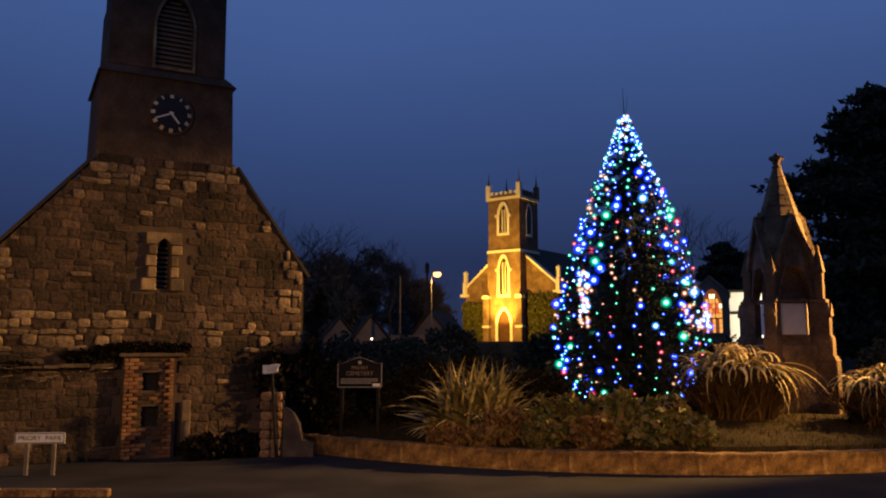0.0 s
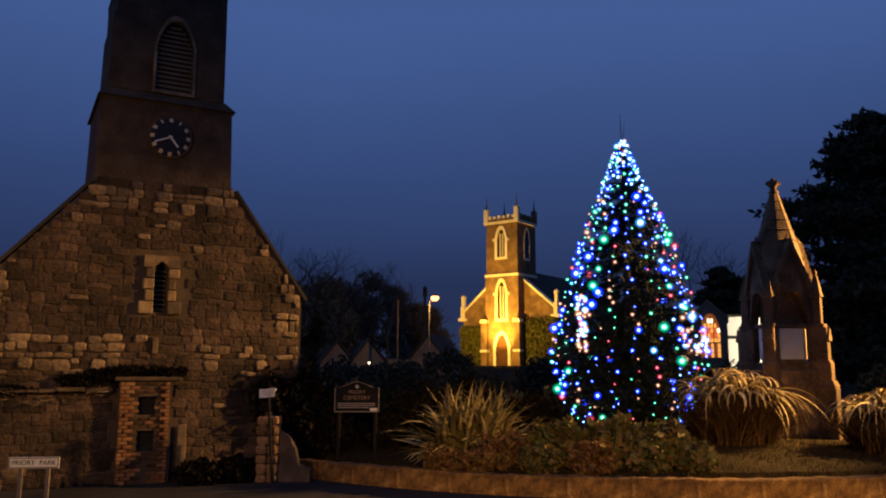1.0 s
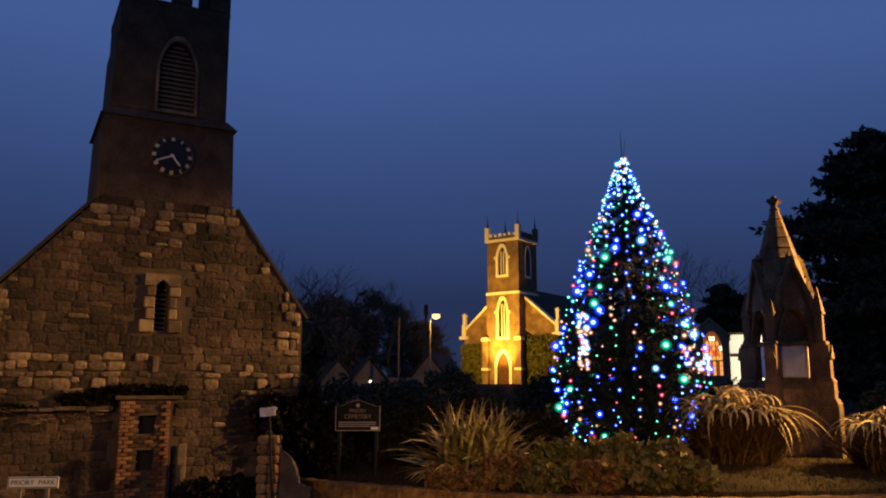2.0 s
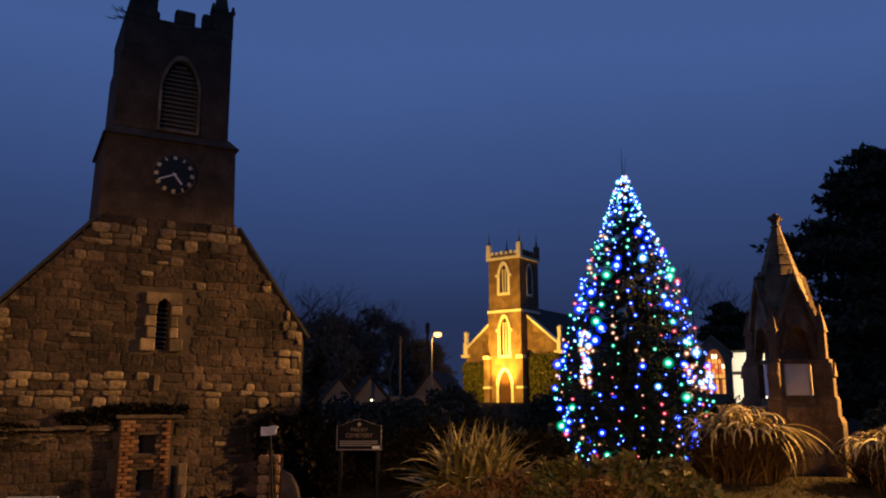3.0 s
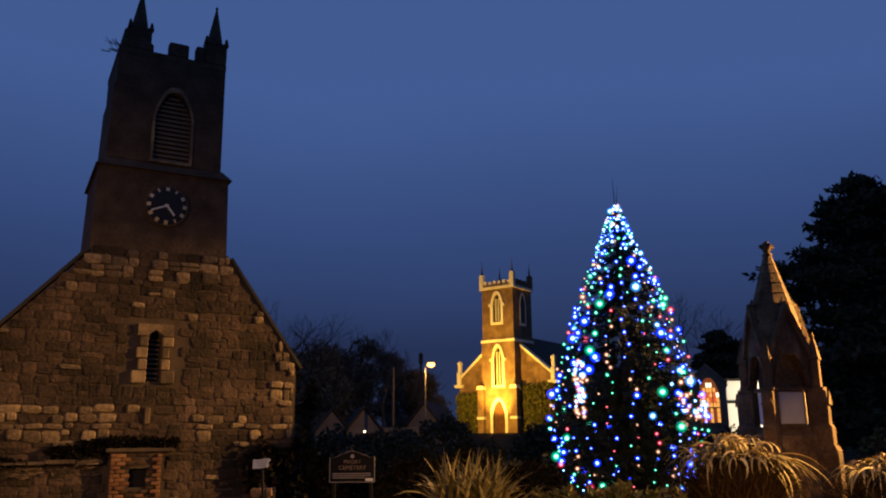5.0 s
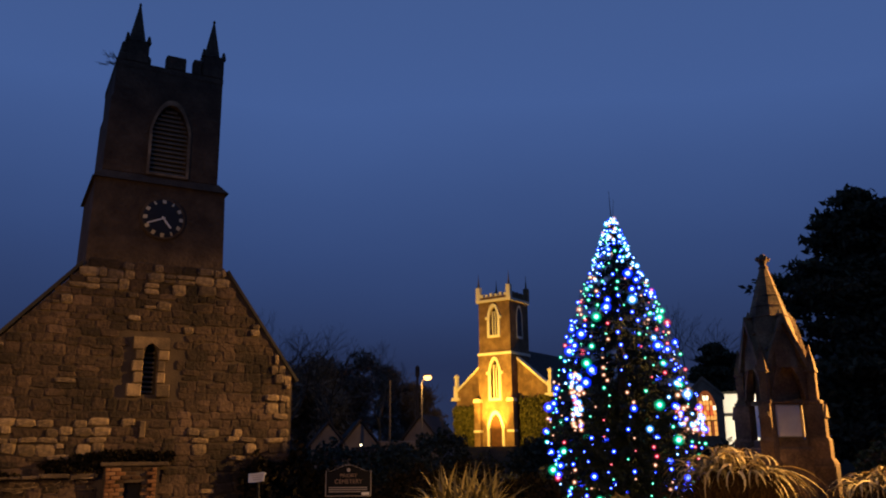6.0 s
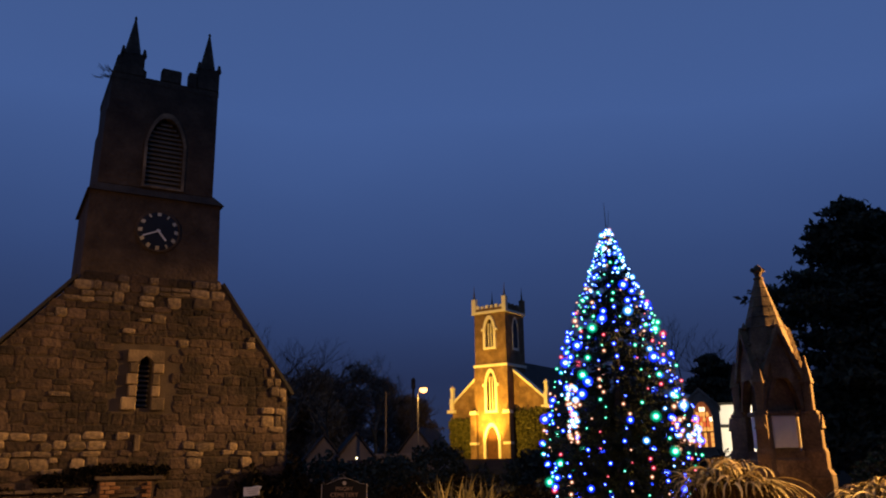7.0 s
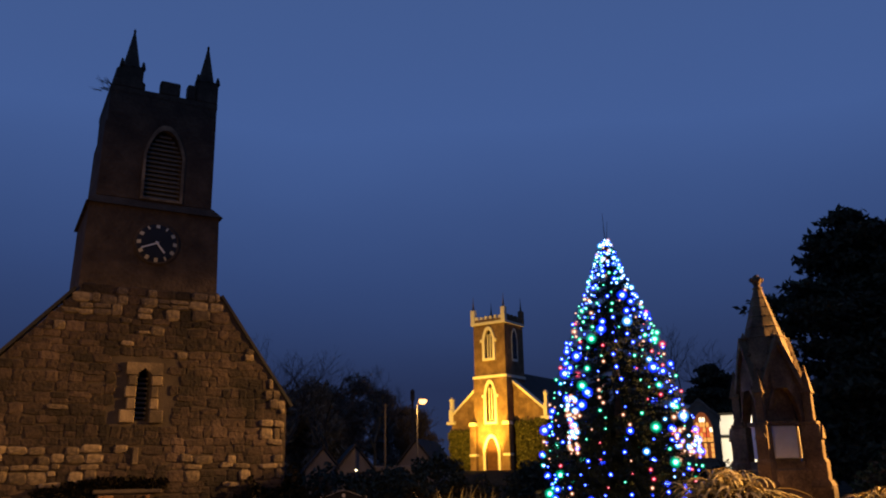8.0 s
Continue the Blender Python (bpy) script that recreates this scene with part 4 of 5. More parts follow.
blades("leaf_clump", M_FLAX, 420, 1.75, 0.15, (12, 88), 0.5, 0.75, 1, flax, vary=(0.1, 2.2))["kind"] = "stuff"
blades("fallen_leaf_clump", M_FLAX, 150, 1.5, 0.11, (0, 45), 0.9, 0.75, 2, flax)["kind"] = "stuff"


def sedge(x, y, size, seed, label):
    t = thing("sedge", pose(x, y, bed_z(x, y) - 0.03), label, "plant")
    leaves("thatch", M_DRYGRASS, [(0, 0, 0.60 * size), (0.15, -0.1, 0.85 * size)], [(1.08 * size, 0.95 * size, 0.68 * size), (0.8 * size, 0.7 * size, 0.55 * size)], int(11000 * size), 0.017, seed, t, shell=0.55, long=13)["kind"] = "stuff"
    blades("inner_thatch", M_DRYGRASS, int(1800 * size), 1.35 * size, 0.04, (45, 89), 0.7, 0.85 * size, seed + 5, t)["kind"] = "stuff"
    blades("leaf_clump", M_STRAW, int(260 * size), 0.70 * size, 0.085, (-5, 75), 1.7, 0.88 * size, seed + 1, t, (0.0, 0, 1.52 * size), 9, vary=(0.5, 1.5), bend=0.95, dome=0.48 * size)["kind"] = "stuff"
    blades("trailing_clump", M_STRAW, int(46 * size), 1.55 * size, 0.085, (-22, 22), 1.05, 0.45 * size, seed + 2, t, (0.50, -0.2, 1.15 * size), 10, (-0.9, 0.25), (0.7, 1.25), 0.9)["kind"] = "stuff"
    blades("side_clump", M_STRAW, int(20 * size), 1.5 * size, 0.045, (0, 55), 1.3, 0.45 * size, seed + 3, t, (-0.45, -0.2, 1.15 * size), 10, (2.6, 4.2), (0.7, 1.25), 0.9)["kind"] = "stuff"
    return t


sedge(7.12, 20.2, 1.08, 31, "drooping clump of pale striped grass over dry brown thatch")
sedge(10.45, 19.4, 0.9, 41, "drooping clump of pale striped grass beside the memorial")

SHRUBS = [(0.1, 17.6, 0.50, 0.40), (0.75, 17.3, 0.36, 0.42), (1.35, 17.6, 0.60, 0.66), (2.0, 17.0, 0.42, 0.50), (2.45, 17.5, 0.62, 0.86),
          (3.05, 16.9, 0.48, 0.56), (3.6, 17.4, 0.66, 0.92), (4.2, 16.9, 0.50, 0.66), (4.65, 17.3, 0.56, 0.84), (5.1, 16.85, 0.44, 0.52)]
for i, (x, y, r, h) in enumerate(SHRUBS):
    z = bed_z(x, y)
    t = thing("low_shrub", pose(x, y, z - 0.03), "low russet winter shrub behind the kerb" if i in (0, 1, 2, 5) else "low rounded evergreen shrub behind the kerb", "shrub", "shrubs behind the kerb")
    bm = bmesh.new()
    for k in range(7):
        a = k * 0.9 + i
        tube([(0, 0, 0), (0.2 * r * math.cos(a), 0.2 * r * math.sin(a), h * 0.5), (0.6 * r * math.cos(a), 0.5 * r * math.sin(a), h * 0.9)], 0.018, 0.005, 4, bm)
    part("stems", bm, M_BARK, t)
    leaves("leaves", M_RUSSET if i in (0, 1, 2, 5) else M_SHRUB, [(0, 0, h * 0.45), (0.3 * r, -0.1, h * 0.55), (-0.35 * r, 0.05, h * 0.5)], [(r, r * 0.75, h * 0.62), (r * 0.6, r * 0.5, h * 0.6), (r * 0.6, r * 0.5, h * 0.55)], 1200, 0.07 if i < 4 else 0.12, 60 + i, t, long=1.5 if i % 2 else 2.4)["kind"] = "stuff"


def bush(name, x, y, z, rs, n, size, seed, mat, label, category="bush"):
    t = thing(name, pose(x, y, z), label, category)
    bm = bmesh.new()
    r = random.Random(seed)
    for k in range(9):
        a = r.uniform(0, 6.28)
        c = rs[k % len(rs)]
        tube([(0, 0, -0.1), (c[0] * 0.4 + 0.2 * math.cos(a), c[1] * 0.4 + 0.2 * math.sin(a), c[2] * 0.5), (c[0] + 0.5 * c[3] * math.cos(a), c[1] + 0.5 * c[4] * math.sin(a), c[2] + 0.4 * c[5])], 0.05 * size * 8, 0.02, 5, bm)
    part("stems", bm, M_BARK, t)
    leaves("leaves", mat, [c[:3] for c in rs], [c[3:] for c in rs], n, size, seed, t)["kind"] = "stuff"
    return t


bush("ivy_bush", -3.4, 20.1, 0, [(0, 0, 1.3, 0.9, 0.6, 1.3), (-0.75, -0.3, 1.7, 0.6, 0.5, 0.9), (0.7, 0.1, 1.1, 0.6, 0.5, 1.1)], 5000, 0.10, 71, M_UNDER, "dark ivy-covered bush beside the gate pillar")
bush("dark_bush", 4.1, 26.5, 1.0, [(0, 0, 0.3, 1.2, 0.8, 0.9), (-1.6, 0.5, 0.1, 1.2, 0.8, 0.7)], 3000, 0.10, 72, M_YEW, "low dark evergreen bush by the festive tree")
bush("evergreen_shrub", 0.2, 48, 0.8, [(0, 0, 1.2, 2.0, 1.6, 1.9), (-2.4, 1, 1.0, 1.8, 1.6, 1.5), (2.2, 0.5, 0.4, 1.7, 1.5, 1.3)], 5000, 0.18, 73, M_YEW, "dark rounded evergreen shrub in the churchyard")
bush("evergreen_shrub", 6.6, 50, 1.0, [(0, 0, 0.8, 2.4, 1.6, 1.9), (2.6, 0.5, 0.6, 2.2, 1.6, 2.0)], 4500, 0.18, 74, M_YEW, "dark rounded evergreen shrub in the churchyard")
bush("churchyard_hedge", -6.0, 44, 0.6, [(0, 0, 0.9, 3.2, 1.2, 1.6), (4, 0, 0.8, 3.0, 1.2, 1.5), (-4, 0, 0.8, 3, 1.2, 1.6)], 6000, 0.16, 75, M_YEW, "dark unclipped hedge along the churchyard", "hedge")
bush("garden_bush", 16.5, 27.5, 0.5, [(0, 0, 1.6, 2.2, 1.6, 1.6), (-1.6, 0, 1.0, 1.2, 1.0, 1.1)], 5000, 0.11, 76, M_SHRUB, "rounded green bush under the conifers")
# the two low clumps by the doorway fill a shadow at the wall base
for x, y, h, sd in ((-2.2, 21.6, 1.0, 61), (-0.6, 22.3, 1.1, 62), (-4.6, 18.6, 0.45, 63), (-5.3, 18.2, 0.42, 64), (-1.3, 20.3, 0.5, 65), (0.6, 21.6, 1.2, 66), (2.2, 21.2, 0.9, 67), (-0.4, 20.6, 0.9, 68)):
    bush("shade_undergrowth", x, y, bed_z(x, y) - 0.06 if math.hypot(x - BED_X, y - BED_Y) < BED_R - 0.3 else 0.0, [(0, 0, h * 0.55, 1.0 if h > 0.6 else 0.5, 0.7 if h > 0.6 else 0.3, h * 0.7)], 2200, 0.09, sd, M_UNDER, "tangled undergrowth on the churchyard edge, darkened to read as shade", "undergrowth")
bush("hall_hedge", 14.4, 42, 0.55, [(0, 0, 1.1, 1.9, 0.8, 1.35), (-1.7, 0, 0.9, 1.4, 0.8, 1.2), (1.8, 0, 1.0, 1.5, 0.8, 1.3)], 7000, 0.12, 79, M_YEW, "dark hedge in front of the white hall", "hedge")
# rough grass over the front of the bed
rg = np.random.default_rng(55)
tv, tf = [], []
while len(tf) < 26000:
    x, y = rg.uniform(-3.0, 13.5), rg.uniform(16.2, 22.5)
    if math.hypot(x - BED_X, y - BED_Y) > BED_R - 0.4:
        continue
    z, h, a = bed_z(x, y), rg.uniform(0.03, 0.10), rg.uniform(0, 6.28)
    dx, dy = 0.008 * math.cos(a), 0.008 * math.sin(a)
    o = len(tv)
    tv += [(x - dx, y - dy, z - 0.04), (x + dx, y + dy, z - 0.04), (x + rg.normal() * 0.04, y + rg.normal() * 0.04, z + h)]
    tf.append((o, o + 1, o + 2))
tagged(new("rough_grass", raw("rough_grass", tv, tf, M_TURF)), "short rough winter grass on the mounded bed", "grass", kind="stuff")
# ivy on the far church
for sx, hw, zt, sd in ((-4.9, 2.0, 8.2, 81), (4.75, 2.1, 9.0, 82)):
    c = far.matrix_world @ Vector((sx, 1.1, 0))
    iv = thing("wall_ivy", pose(c.x, c.y, 2.3, 0, 0, -36), "thick ivy over the floodlit nave wall", "ivy")
    rows = [(hw * 0.4 * a, 0, (zt - 2.3) * b) for a in (-2.1, -1.4, -0.7, 0, 0.7, 1.4, 2.1) for b in (0.15, 0.4, 0.65, 0.88)]
    leaves("leaves", M_IVY, rows, [(hw * 0.24, 0.32, (zt - 2.3) * 0.15) for k in rows], 13000, 0.20, sd, iv, shell=0.1)["kind"] = "stuff"


# ---- dark conifers on the right ----
def conifer(x, y, z0, h, w, seed, label):
    t = thing("conifer", pose(x, y, z0), label, "tree")
    rng = np.random.default_rng(seed)
    tr = bmesh.new()
    tube([(0, 0, -0.2), (0.1, 0, h * 0.4), (0, 0.1, h * 0.97)], 0.45, 0.05, 8, tr)
    part("trunk", tr, M_BARK, t)
    cs, rr = [], []
    for k in range(120):
        q = (k + 0.5) / 120
        z = h * (0.06 + 0.9 * q)
        prof = w * (1 - q ** 3.6) * (0.82 + 0.18 * math.sin(q * 19 + seed)) + 0.4
        az = k * 2.4 + rng.uniform(-0.3, 0.3)
        r = prof * rng.uniform(0.35, 1.02)
        c = (r * math.cos(az), r * math.sin(az), z + 0.16 * r + rng.uniform(-0.3, 0.3))
        cs.append(c)
        rr.append((0.22 * prof + 0.45, 0.22 * prof + 0.45, h * 0.020 + 0.1))
        if k % 5 == 0:
            cs.append((0.3 * c[0], 0.3 * c[1], z))
            rr.append((0.62 * prof, 0.62 * prof, h * 0.05))
        if k % 3 == 0:
            part("limb", tube([(0, 0, z - 0.3), (c[0] * 0.6, c[1] * 0.6, z), c], 0.10, 0.02, 4), M_BARK, t)
    leaves("foliage", M_YEW, cs, rr, 75000, 0.16, seed, t, shell=0.1, long=2.2)["kind"] = "stuff"
    return t


conifer(19.35, 35.0, 0.6, 13.5, 5.3, 91, "tall dark spreading conifer behind the memorial")
conifer(24.0, 36.0, 0.6, 12.2, 4.6, 92, "tall dark spreading conifer behind the memorial")
conifer(21.6, 62.0, 1.0, 9.6, 2.6, 94, "dark rounded conifer beyond the white hall")
conifer(20.5, 31.0, 0.5, 8.0, 3.6, 93, "dark lower conifer behind the memorial")

# ---- winter trees and woods beyond the churchyard ----
for x, y, h, sd in ((-11.5, 68, 14.5, 1), (-8.6, 74, 13.0, 2), (-5.2, 80, 12.0, 3), (-15, 66, 15.5, 4), (20.5, 66, 13, 5), (24, 64, 13, 6), (-2.5, 128, 15, 7), (-6.3, 96, 12.0, 8)):
    bare_tree(pose(x, y, ground_z(x, y) - 0.1, 0, 0, 40 * sd), h * 0.9, sd, "leafless winter tree against the dusk sky", M_BARK, 0.62, 6)
woods = new("woods")
tagged(woods, "dark winter woods along the skyline", "woods", kind="structure")
wc, wr = [], []
rng = random.Random(77)
for k in range(90):
    x = -42 + k * 0.96 + rng.uniform(-0.6, 0.6)
    if -1 < x < 17:
        continue
    y = 92 + rng.uniform(-6, 10) + (34 if x > -7 else 0)
    top = 10.8 + 1.4 * math.sin(x * 0.55) + (3.0 if x > -7 else 0) + rng.uniform(-0.8, 0.8) if x < 2 else 10.0 + rng.uniform(-1.5, 2)
    for j in range(5):
        wc.append((x + rng.uniform(-1.8, 1.8), y + rng.uniform(-1, 1), 2.0 + top * (0.18 + 0.16 * j) * rng.uniform(0.94, 1.04)))
        wr.append((rng.uniform(1.5, 2.7), 1.8, rng.uniform(1.2, 1.9)))
leaves("twigs", M_TWIGS, wc, wr, 330000, 0.12, 78, woods, shell=0.0, long=9)["kind"] = "stuff"

# ---- dim houses beyond the churchyard ----
def cottage(x, y, w, h, ridge, rot, label):
    z0 = ground_z(x, y) - 0.6
    t = thing("cottage", pose(x, y, z0, 0, 0, rot), label, "house")
    wins = [[(-w * 0.25, 1.0), (-w * 0.25 + 0.8, 1.0), (-w * 0.25 + 0.8, 2.1), (-w * 0.25, 2.1)], [(w * 0.08, 1.0), (w * 0.08 + 0.8, 1.0), (w * 0.08 + 0.8, 2.1), (w * 0.08, 2.1)]]
    part("gable_wall", slab([(-w / 2, 0), (w / 2, 0), (w / 2, h), (0, ridge), (-w / 2, h)], wins, 0, 0.35), M_PALEWALL, t)
    part("side_wall", box(-w / 2, -w / 2 + 0.35, 0.35, 6, 0, h), M_PALEWALL, t)
    part("side_wall", box(w / 2 - 0.35, w / 2, 0.35, 6, 0, h), M_PALEWALL, t)
    for s in (-1, 1):
        part("roof", slab([(s * (w / 2 + 0.2), h - 0.15), (0, ridge + 0.05), (0, ridge + 0.25), (s * (w / 2 + 0.2), h + 0.05)], [], -0.15, 6.2), M_SLATE, t)
    for q in wins:
        part("window", box(q[0][0], q[1][0], 0.15, 0.2, 1.0, 2.1), M_GLASSDARK, t)
    return t


cottage(-7.3, 58, 2.4, 2.2, 3.7, 10, "small grey gabled house beyond the churchyard")
cottage(-5.1, 58, 2.4, 2.3, 3.8, 10, "small grey gabled house beyond the churchyard")
cottage(-1.0, 62, 2.6, 2.4, 4.0, -15, "small pale gabled house near the street lamp")
bw = new("boundary_wall", mesh_of(box(-6.6, 0.4, 60.8, 61.2, 0.2, 3.4, 0.05), "boundary_wall", M_PALEWALL))
tagged(bw, "grey harled boundary wall beyond the churchyard", "wall")

# ---- lamps, poles ----
def lamp_post(x, y, h, out, label):
    z0 = ground_z(x, y)
    t = thing("street_lamp", pose(x, y, z0), label, "street lamp")
    part("post", tube([(0, 0, -0.1), (0, 0, h * 0.5), (0, 0, h)], 0.055, 0.035, 8), M_STEEL, t)
    part("bracket", tube([(0, 0, h - 0.05), (out * 0.4, -0.1, h + 0.28), (out, -0.25, h + 0.35)], 0.022, 0.02, 6), M_STEEL, t)
    hd = part("lantern", box(out - 0.24, out + 0.24, -0.38, -0.12, h + 0.34, h + 0.42, 0.03), M_STEEL, t)
    part("lens", lathe([(0.08, h + 0.06), (0.20, h + 0.11), (0.26, h + 0.22), (0.22, h + 0.34)], 14, out, -0.25), GLOW_LAMP, hd, "glowing sodium lens")
    return t


GLOW_LAMP = glow("sodium_glow", (1.0, 0.46, 0.14), 4.5)
GLOW_SMALL = glow("small_lamp_glow", (1.0, 0.85, 0.5), 6.0)
spot("street_lamp_light", (-0.30, 51.2, 6.80), (-3.2, 57.0, 1.8), 650, SODIUM, 140, 0.6, 0.1)
lamp_post(-0.737, 52, 5.84, 0.364, "lit sodium street lamp on a steel post")
pole = thing("telegraph_pole", pose(-2.9, 55, 0.9), "bare slender wooden telegraph pole", "pole")
part("shaft", tube([(0, 0, -0.2), (0, 0, 3), (0, 0, 6.4)], 0.075, 0.055, 8), M_POLE, pole)
back_pole = thing("telegraph_pole", pose(-1.25, 64, 1.2), "dark telegraph pole with a fat cap behind the lamp", "pole")
part("shaft", tube([(0, 0, -0.2), (0, 0, 4), (0, 0, 7.3)], 0.12, 0.09, 8), M_BARK, back_pole)
part("cap", lathe([(0.10, 7.1), (0.17, 7.15), (0.17, 7.85), (0.05, 8.0)], 8), M_BARK, back_pole)
bl = thing("wall_lamp", pose(-4.35, 50, 0.75), "tiny lit garden lamp in the dark churchyard", "lamp")
part("stalk", tube([(0, 0, -0.1), (0, 0, 1), (0, 0, 2.2)], 0.03, 0.03, 6), M_STEEL, bl)
part("globe", lathe([(0.02, 2.20), (0.055, 2.23), (0.06, 2.27), (0.03, 2.31)], 10), GLOW_SMALL, bl)

# ---- stone porch with stained glass, and the white hall ----
porch = thing("stone_porch", pose(16.42, 50, 0.95, 0, 0, -17), "stone gabled porch with a lit stained glass window", "porch")
AC, AW, A0, AS, AT = 0.10, 1.16, 2.42, 4.15, 5.12
part("gable_wall", slab([(-1.10, 0), (1.10, 0), (1.10, 4.75), (0, 5.80), (-1.10, 4.75)], [arch(AC, AW, A0, AS, AT)], 0, 0.5), M_PORCH, porch)
part("side_wall", box(0.7, 1.10, 0.5, 4, 0, 4.6), M_PORCH, porch)
part("side_wall", box(-1.10, -0.7, 0.5, 4, 0, 4.6), M_PORCH, porch)
for s in (-1, 1):
    part("roof", slab([(s * 1.2, 4.6), (0, 5.75), (0, 5.95), (s * 1.2, 4.8)], [], 0.3, 4.2), M_SLATE, porch)
    part("gable_coping", slab([(s * 1.16, 4.70), (0, 5.80), (0, 5.98), (s * 1.22, 4.82)], [], -0.08, 0.3), M_PORCH, porch)
sur = part("window_surround", slab(arch(AC, AW + 0.26, A0 - 0.14, AS, AT + 0.17), [arch(AC, AW - 0.01, A0 + 0.01, AS, AT - 0.01)], -0.08, 0.1), M_PORCH, porch)
GLASS = [glow("amber_glass", (1.0, 0.42, 0.09), 1.1), glow("ruby_glass", (0.9, 0.14, 0.04), 0.9), glow("pale_glass", (1.0, 0.82, 0.48), 2.2), glow("brown_glass", (0.40, 0.10, 0.03), 0.5)]
part("glass", slab(arch(AC, AW - 0.01, A0, AS, AT), [], 0.30, 0.33), GLASS[3], sur, "glowing brown-red stained glass")
rng = random.Random(9)
for r in range(9):
    for c in range(6):
        x, z = AC - 0.475 + c * 0.19, A0 + 0.15 + r * 0.30
        edge_c = abs(c - 2.5)
        if z > 4.15 and edge_c > 2 or z > 4.55 and edge_c > 1 or z > 4.95:
            continue
        if r < 3:
            m = GLASS[0] if c % 2 else GLASS[3]
        elif edge_c > 1.6 or z > 4.4:
            m = rng.choice((GLASS[2], GLASS[2], GLASS[0]))
        else:
            m = rng.choice((GLASS[0], GLASS[1], GLASS[1], GLASS[0]))
        part("pane", box(-0.082, 0.082, -0.01, 0.01, -0.135, 0.135), m, sur, m=pose(x, 0.27, z, 0, 0 if r < 3 else rng.uniform(-16, 16)))
for mx in (AC - 0.19, AC + 0.19):
    part("mullion", box(mx - 0.02, mx + 0.02, 0.12, 0.22, A0, AT - 0.35), M_DARK, sur)
part("transom", box(AC - 0.56, AC + 0.56, 0.12, 0.20, A0 + 0.86, A0 + 0.93), M_DARK, sur)

hall = thing("white_hall", pose(20.0, 55, 0.9, 0, 0, -18), "white rendered hall lit from in front", "building")
HW = [(0.22, 4.30), (0.52, 4.30), (0.52, 4.75), (0.37, 5.05), (0.22, 4.75)]
part("wall", slab([(-1.1, 0), (3.2, 0), (3.2, 5.3), (-1.1, 5.3)], [HW], 0, 0.4), M_WHITE, hall)
part("window", box(0.2, 0.54, 0.2, 0.26, 4.25, 5.1), M_GLASSDARK, hall)
part("ledge", box(-1.15, 3.25, -0.16, 0.0, 3.82, 4.00), M_SLATE, hall)
part("roof", box(-1.2, 3.4, -0.1, 5, 5.3, 5.45), M_SLATE, hall)
spot("hall_light", (24.0, 49.6, 3.6), (20.0, 55.0, 4.7), 5500, (1.0, 0.82, 0.54), 46, 0.6)

# ---- signs ----
def words(text, size, m, mat, parent, name="lettering"):
    cu = bpy.data.curves.new(name, "FONT")
    cu.body, cu.size, cu.align_x, cu.align_y, cu.extrude = text, size, "CENTER", "CENTER", 0.002
    tmp = bpy.data.objects.new("tmp", cu)
    me = bpy.data.meshes.new_from_object(tmp)
    bpy.data.objects.remove(tmp)
    me.materials.clear()
    me.materials.append(mat)
    ob = part(name, me, None, parent, m=m)
    return ob


ps = thing("street_sign", pose(-7.71, 15.9, 0.1, 0, 0, 6), "white street name sign on two short posts", "sign")
part("plate", box(-0.46, 0.46, -0.012, 0.012, 0.50, 0.71, 0.004), M_SIGN_WHITE, ps)
part("border", slab([(-0.45, 0.51), (0.45, 0.51), (0.45, 0.70), (-0.45, 0.70)], [[(-0.435, 0.525), (0.435, 0.525), (0.435, 0.685), (-0.435, 0.685)]], -0.016, -0.010), M_SIGN_BLACK, ps)
words("PRIORY", 0.125, pose(-0.19, -0.018, 0.605, 90), M_SIGN_BLACK, ps)
words("PARK", 0.125, pose(0.25, -0.018, 0.605, 90), M_SIGN_BLACK, ps)
for sx in (-0.25, 0.25):
    part("post", box(sx - 0.035, sx + 0.035, 0.014, 0.08, -0.1, 0.66, 0.008), M_PALEWALL, ps)

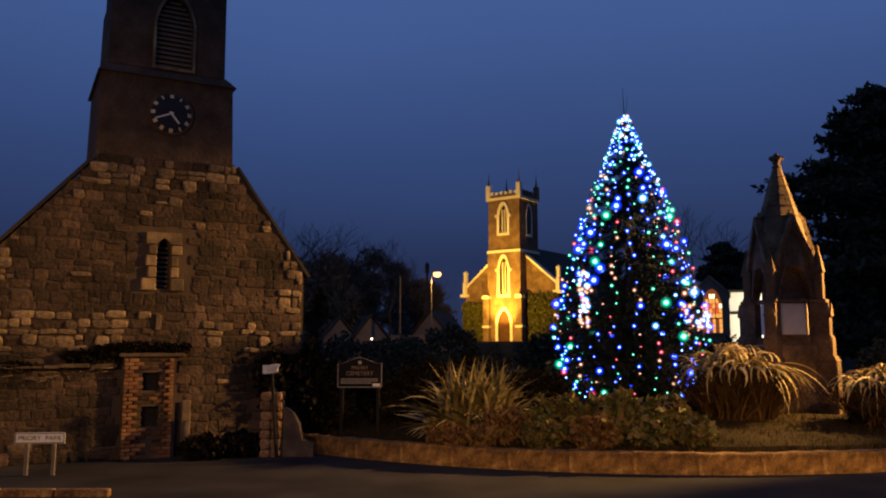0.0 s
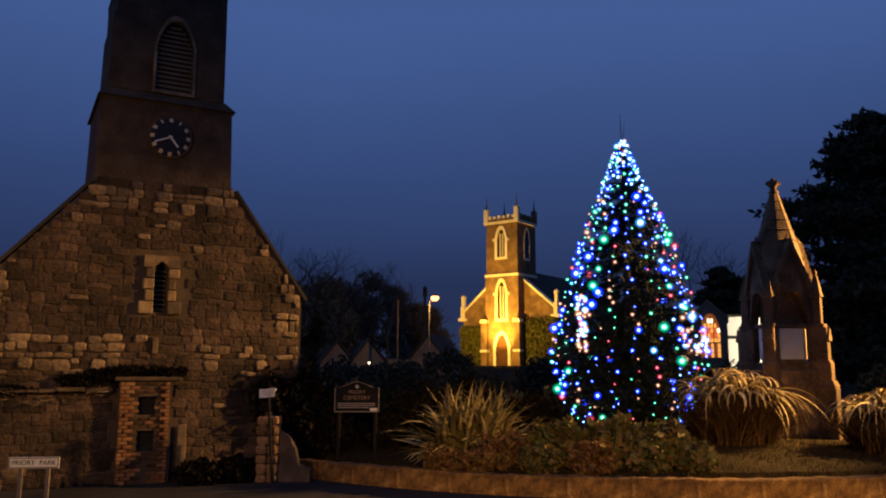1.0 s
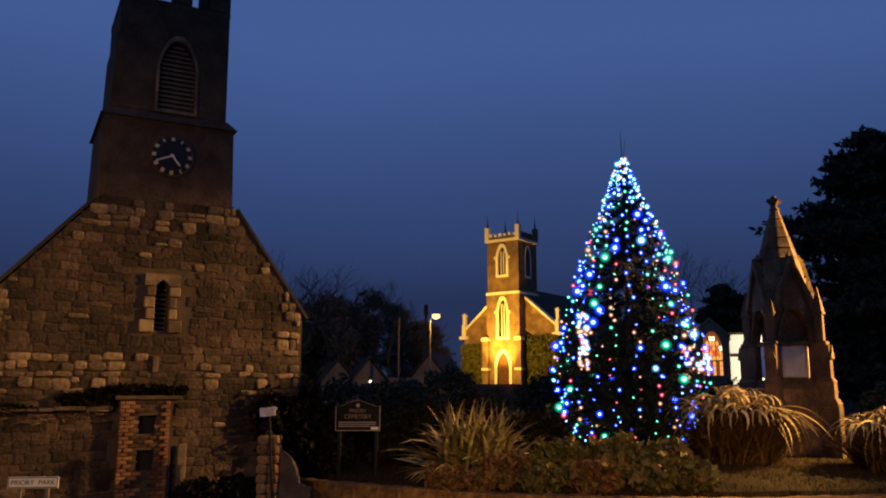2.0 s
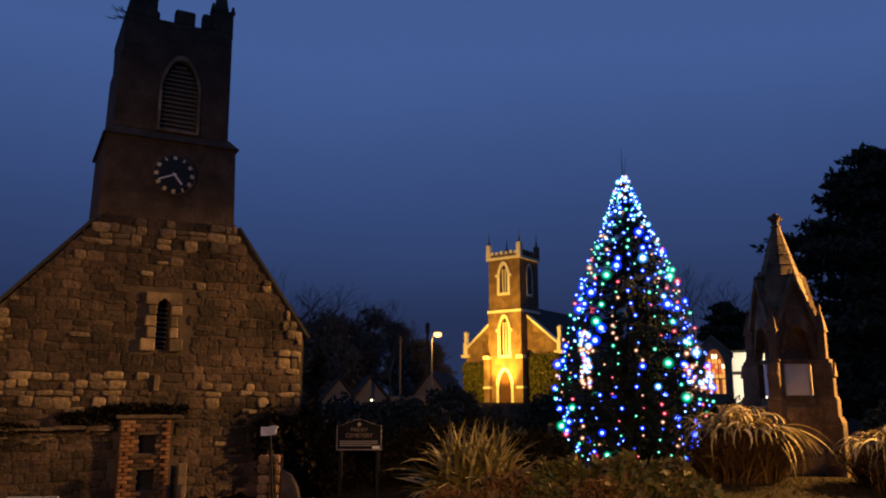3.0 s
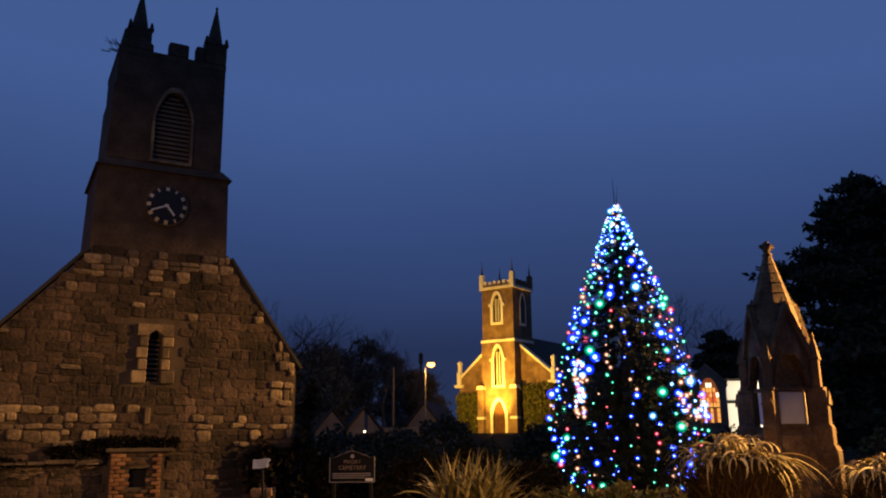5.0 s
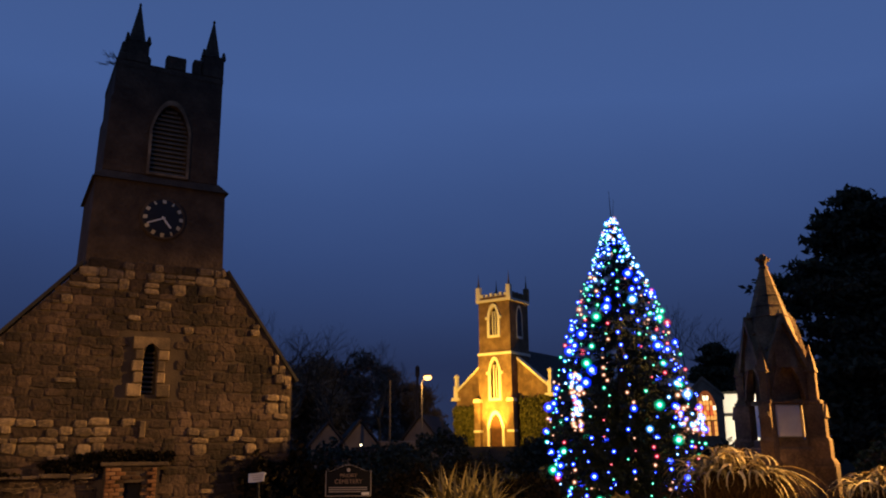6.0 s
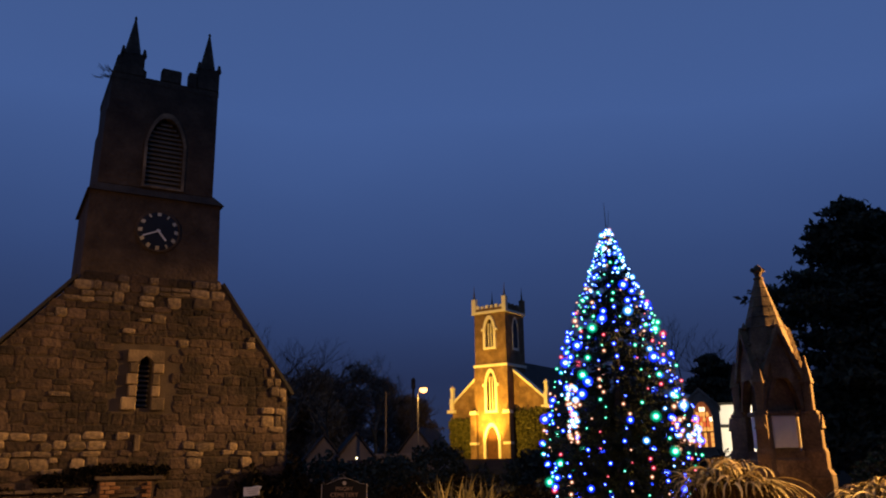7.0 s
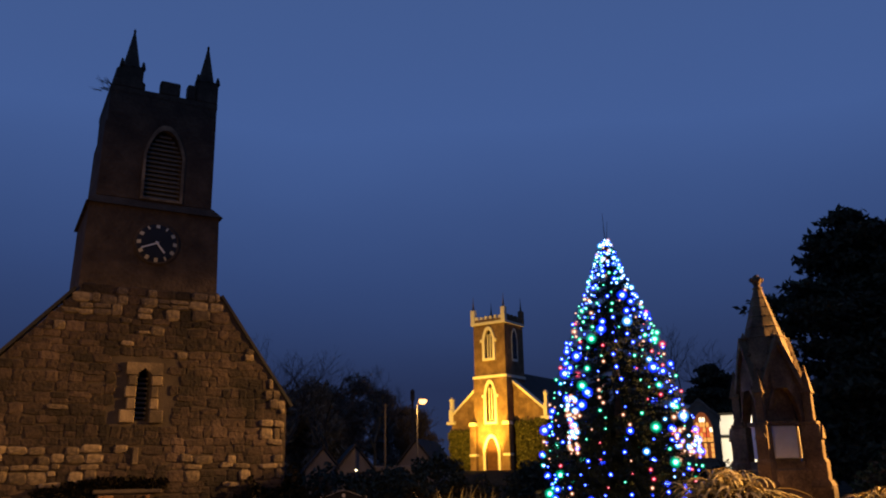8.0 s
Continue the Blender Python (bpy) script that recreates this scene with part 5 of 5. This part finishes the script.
cs = thing("cemetery_sign", pose(-1.92, 19.0, 0.0), "black cemetery notice board with a curved white-edged top", "sign")
edge = [(-0.51, 1.52), (0.51, 1.52), (0.51, 2.07), (0.40, 2.07), (0.25, 2.13), (0.10, 2.185), (0, 2.20), (-0.10, 2.185), (-0.25, 2.13), (-0.40, 2.07), (-0.51, 2.07)]
inner = [(x * 0.975, 1.533 + (z - 1.52) * 0.972) for x, z in edge]
part("board", slab(edge, [], -0.015, 0.02), M_SIGN_BLACK, cs)
part("rim", slab(edge, [inner], -0.024, -0.012), M_FADED, cs, "thin pale painted edge")
words("PRIORY", 0.115, pose(0, -0.020, 1.965, 90), M_SIGN_RED, cs)
words("CEMETERY", 0.13, pose(0, -0.020, 1.835, 90), M_SIGN_RED, cs)
part("crest", lathe([(0.035, 0), (0.045, 0.004), (0.02, 0.006)], 6), M_FADED, cs, m=pose(0, -0.016, 2.09, 90))
for z in (1.71, 1.665, 1.62):
    part("text_bar", box(-0.44, 0.42 if z > 1.66 else 0.28, -0.020, -0.014, z - 0.008, z + 0.008), M_FADED, cs)
part("notice", box(0.30, 0.47, -0.024, -0.014, 1.545, 1.61), M_SIGN_WHITE, cs)
for sx in (-0.42, 0.42):
    part("post", box(sx - 0.04, sx + 0.04, 0.02, 0.10, -0.05, 1.95, 0.006), M_SIGN_BLACK, cs)

nb = thing("small_notice", pose(-3.70, 18.4, 0.0, 0, -4, 0), "small pale weathered notice on a dark post", "sign")
part("post", box(-0.025, 0.025, 0.02, 0.07, -0.05, 2.05, 0.006), M_DARK, nb)
part("board", slab([(-0.20, 1.87), (-0.06, 1.86), (0.14, 1.88), (0.15, 1.98), (0.20, 2.04), (0.12, 2.07), (-0.05, 2.05), (-0.19, 2.06)], [], -0.012, 0.018), M_SIGN_WHITE, nb, "pale torn-edged board")
for z, w in ((2.01, 0.13), (1.965, 0.11), (1.92, 0.09)):
    part("text_bar", box(-w, w, -0.016, -0.011, z - 0.007, z + 0.007), M_FADED, nb)

# worn kerb along the pavement
pk = tagged(new("pavement_kerb"), "worn pale kerbstones along the pavement", "kerb", kind="structure")
KS = mesh_of(box(-0.44, 0.44, -0.08, 0.08, -0.1, 0.125, 0.02), "kerbstone", M_KERB)
for k in range(30):
    part("stone", KS, None, pk, m=pose(-5.9 - 0.9 * k, 13.72, 0))
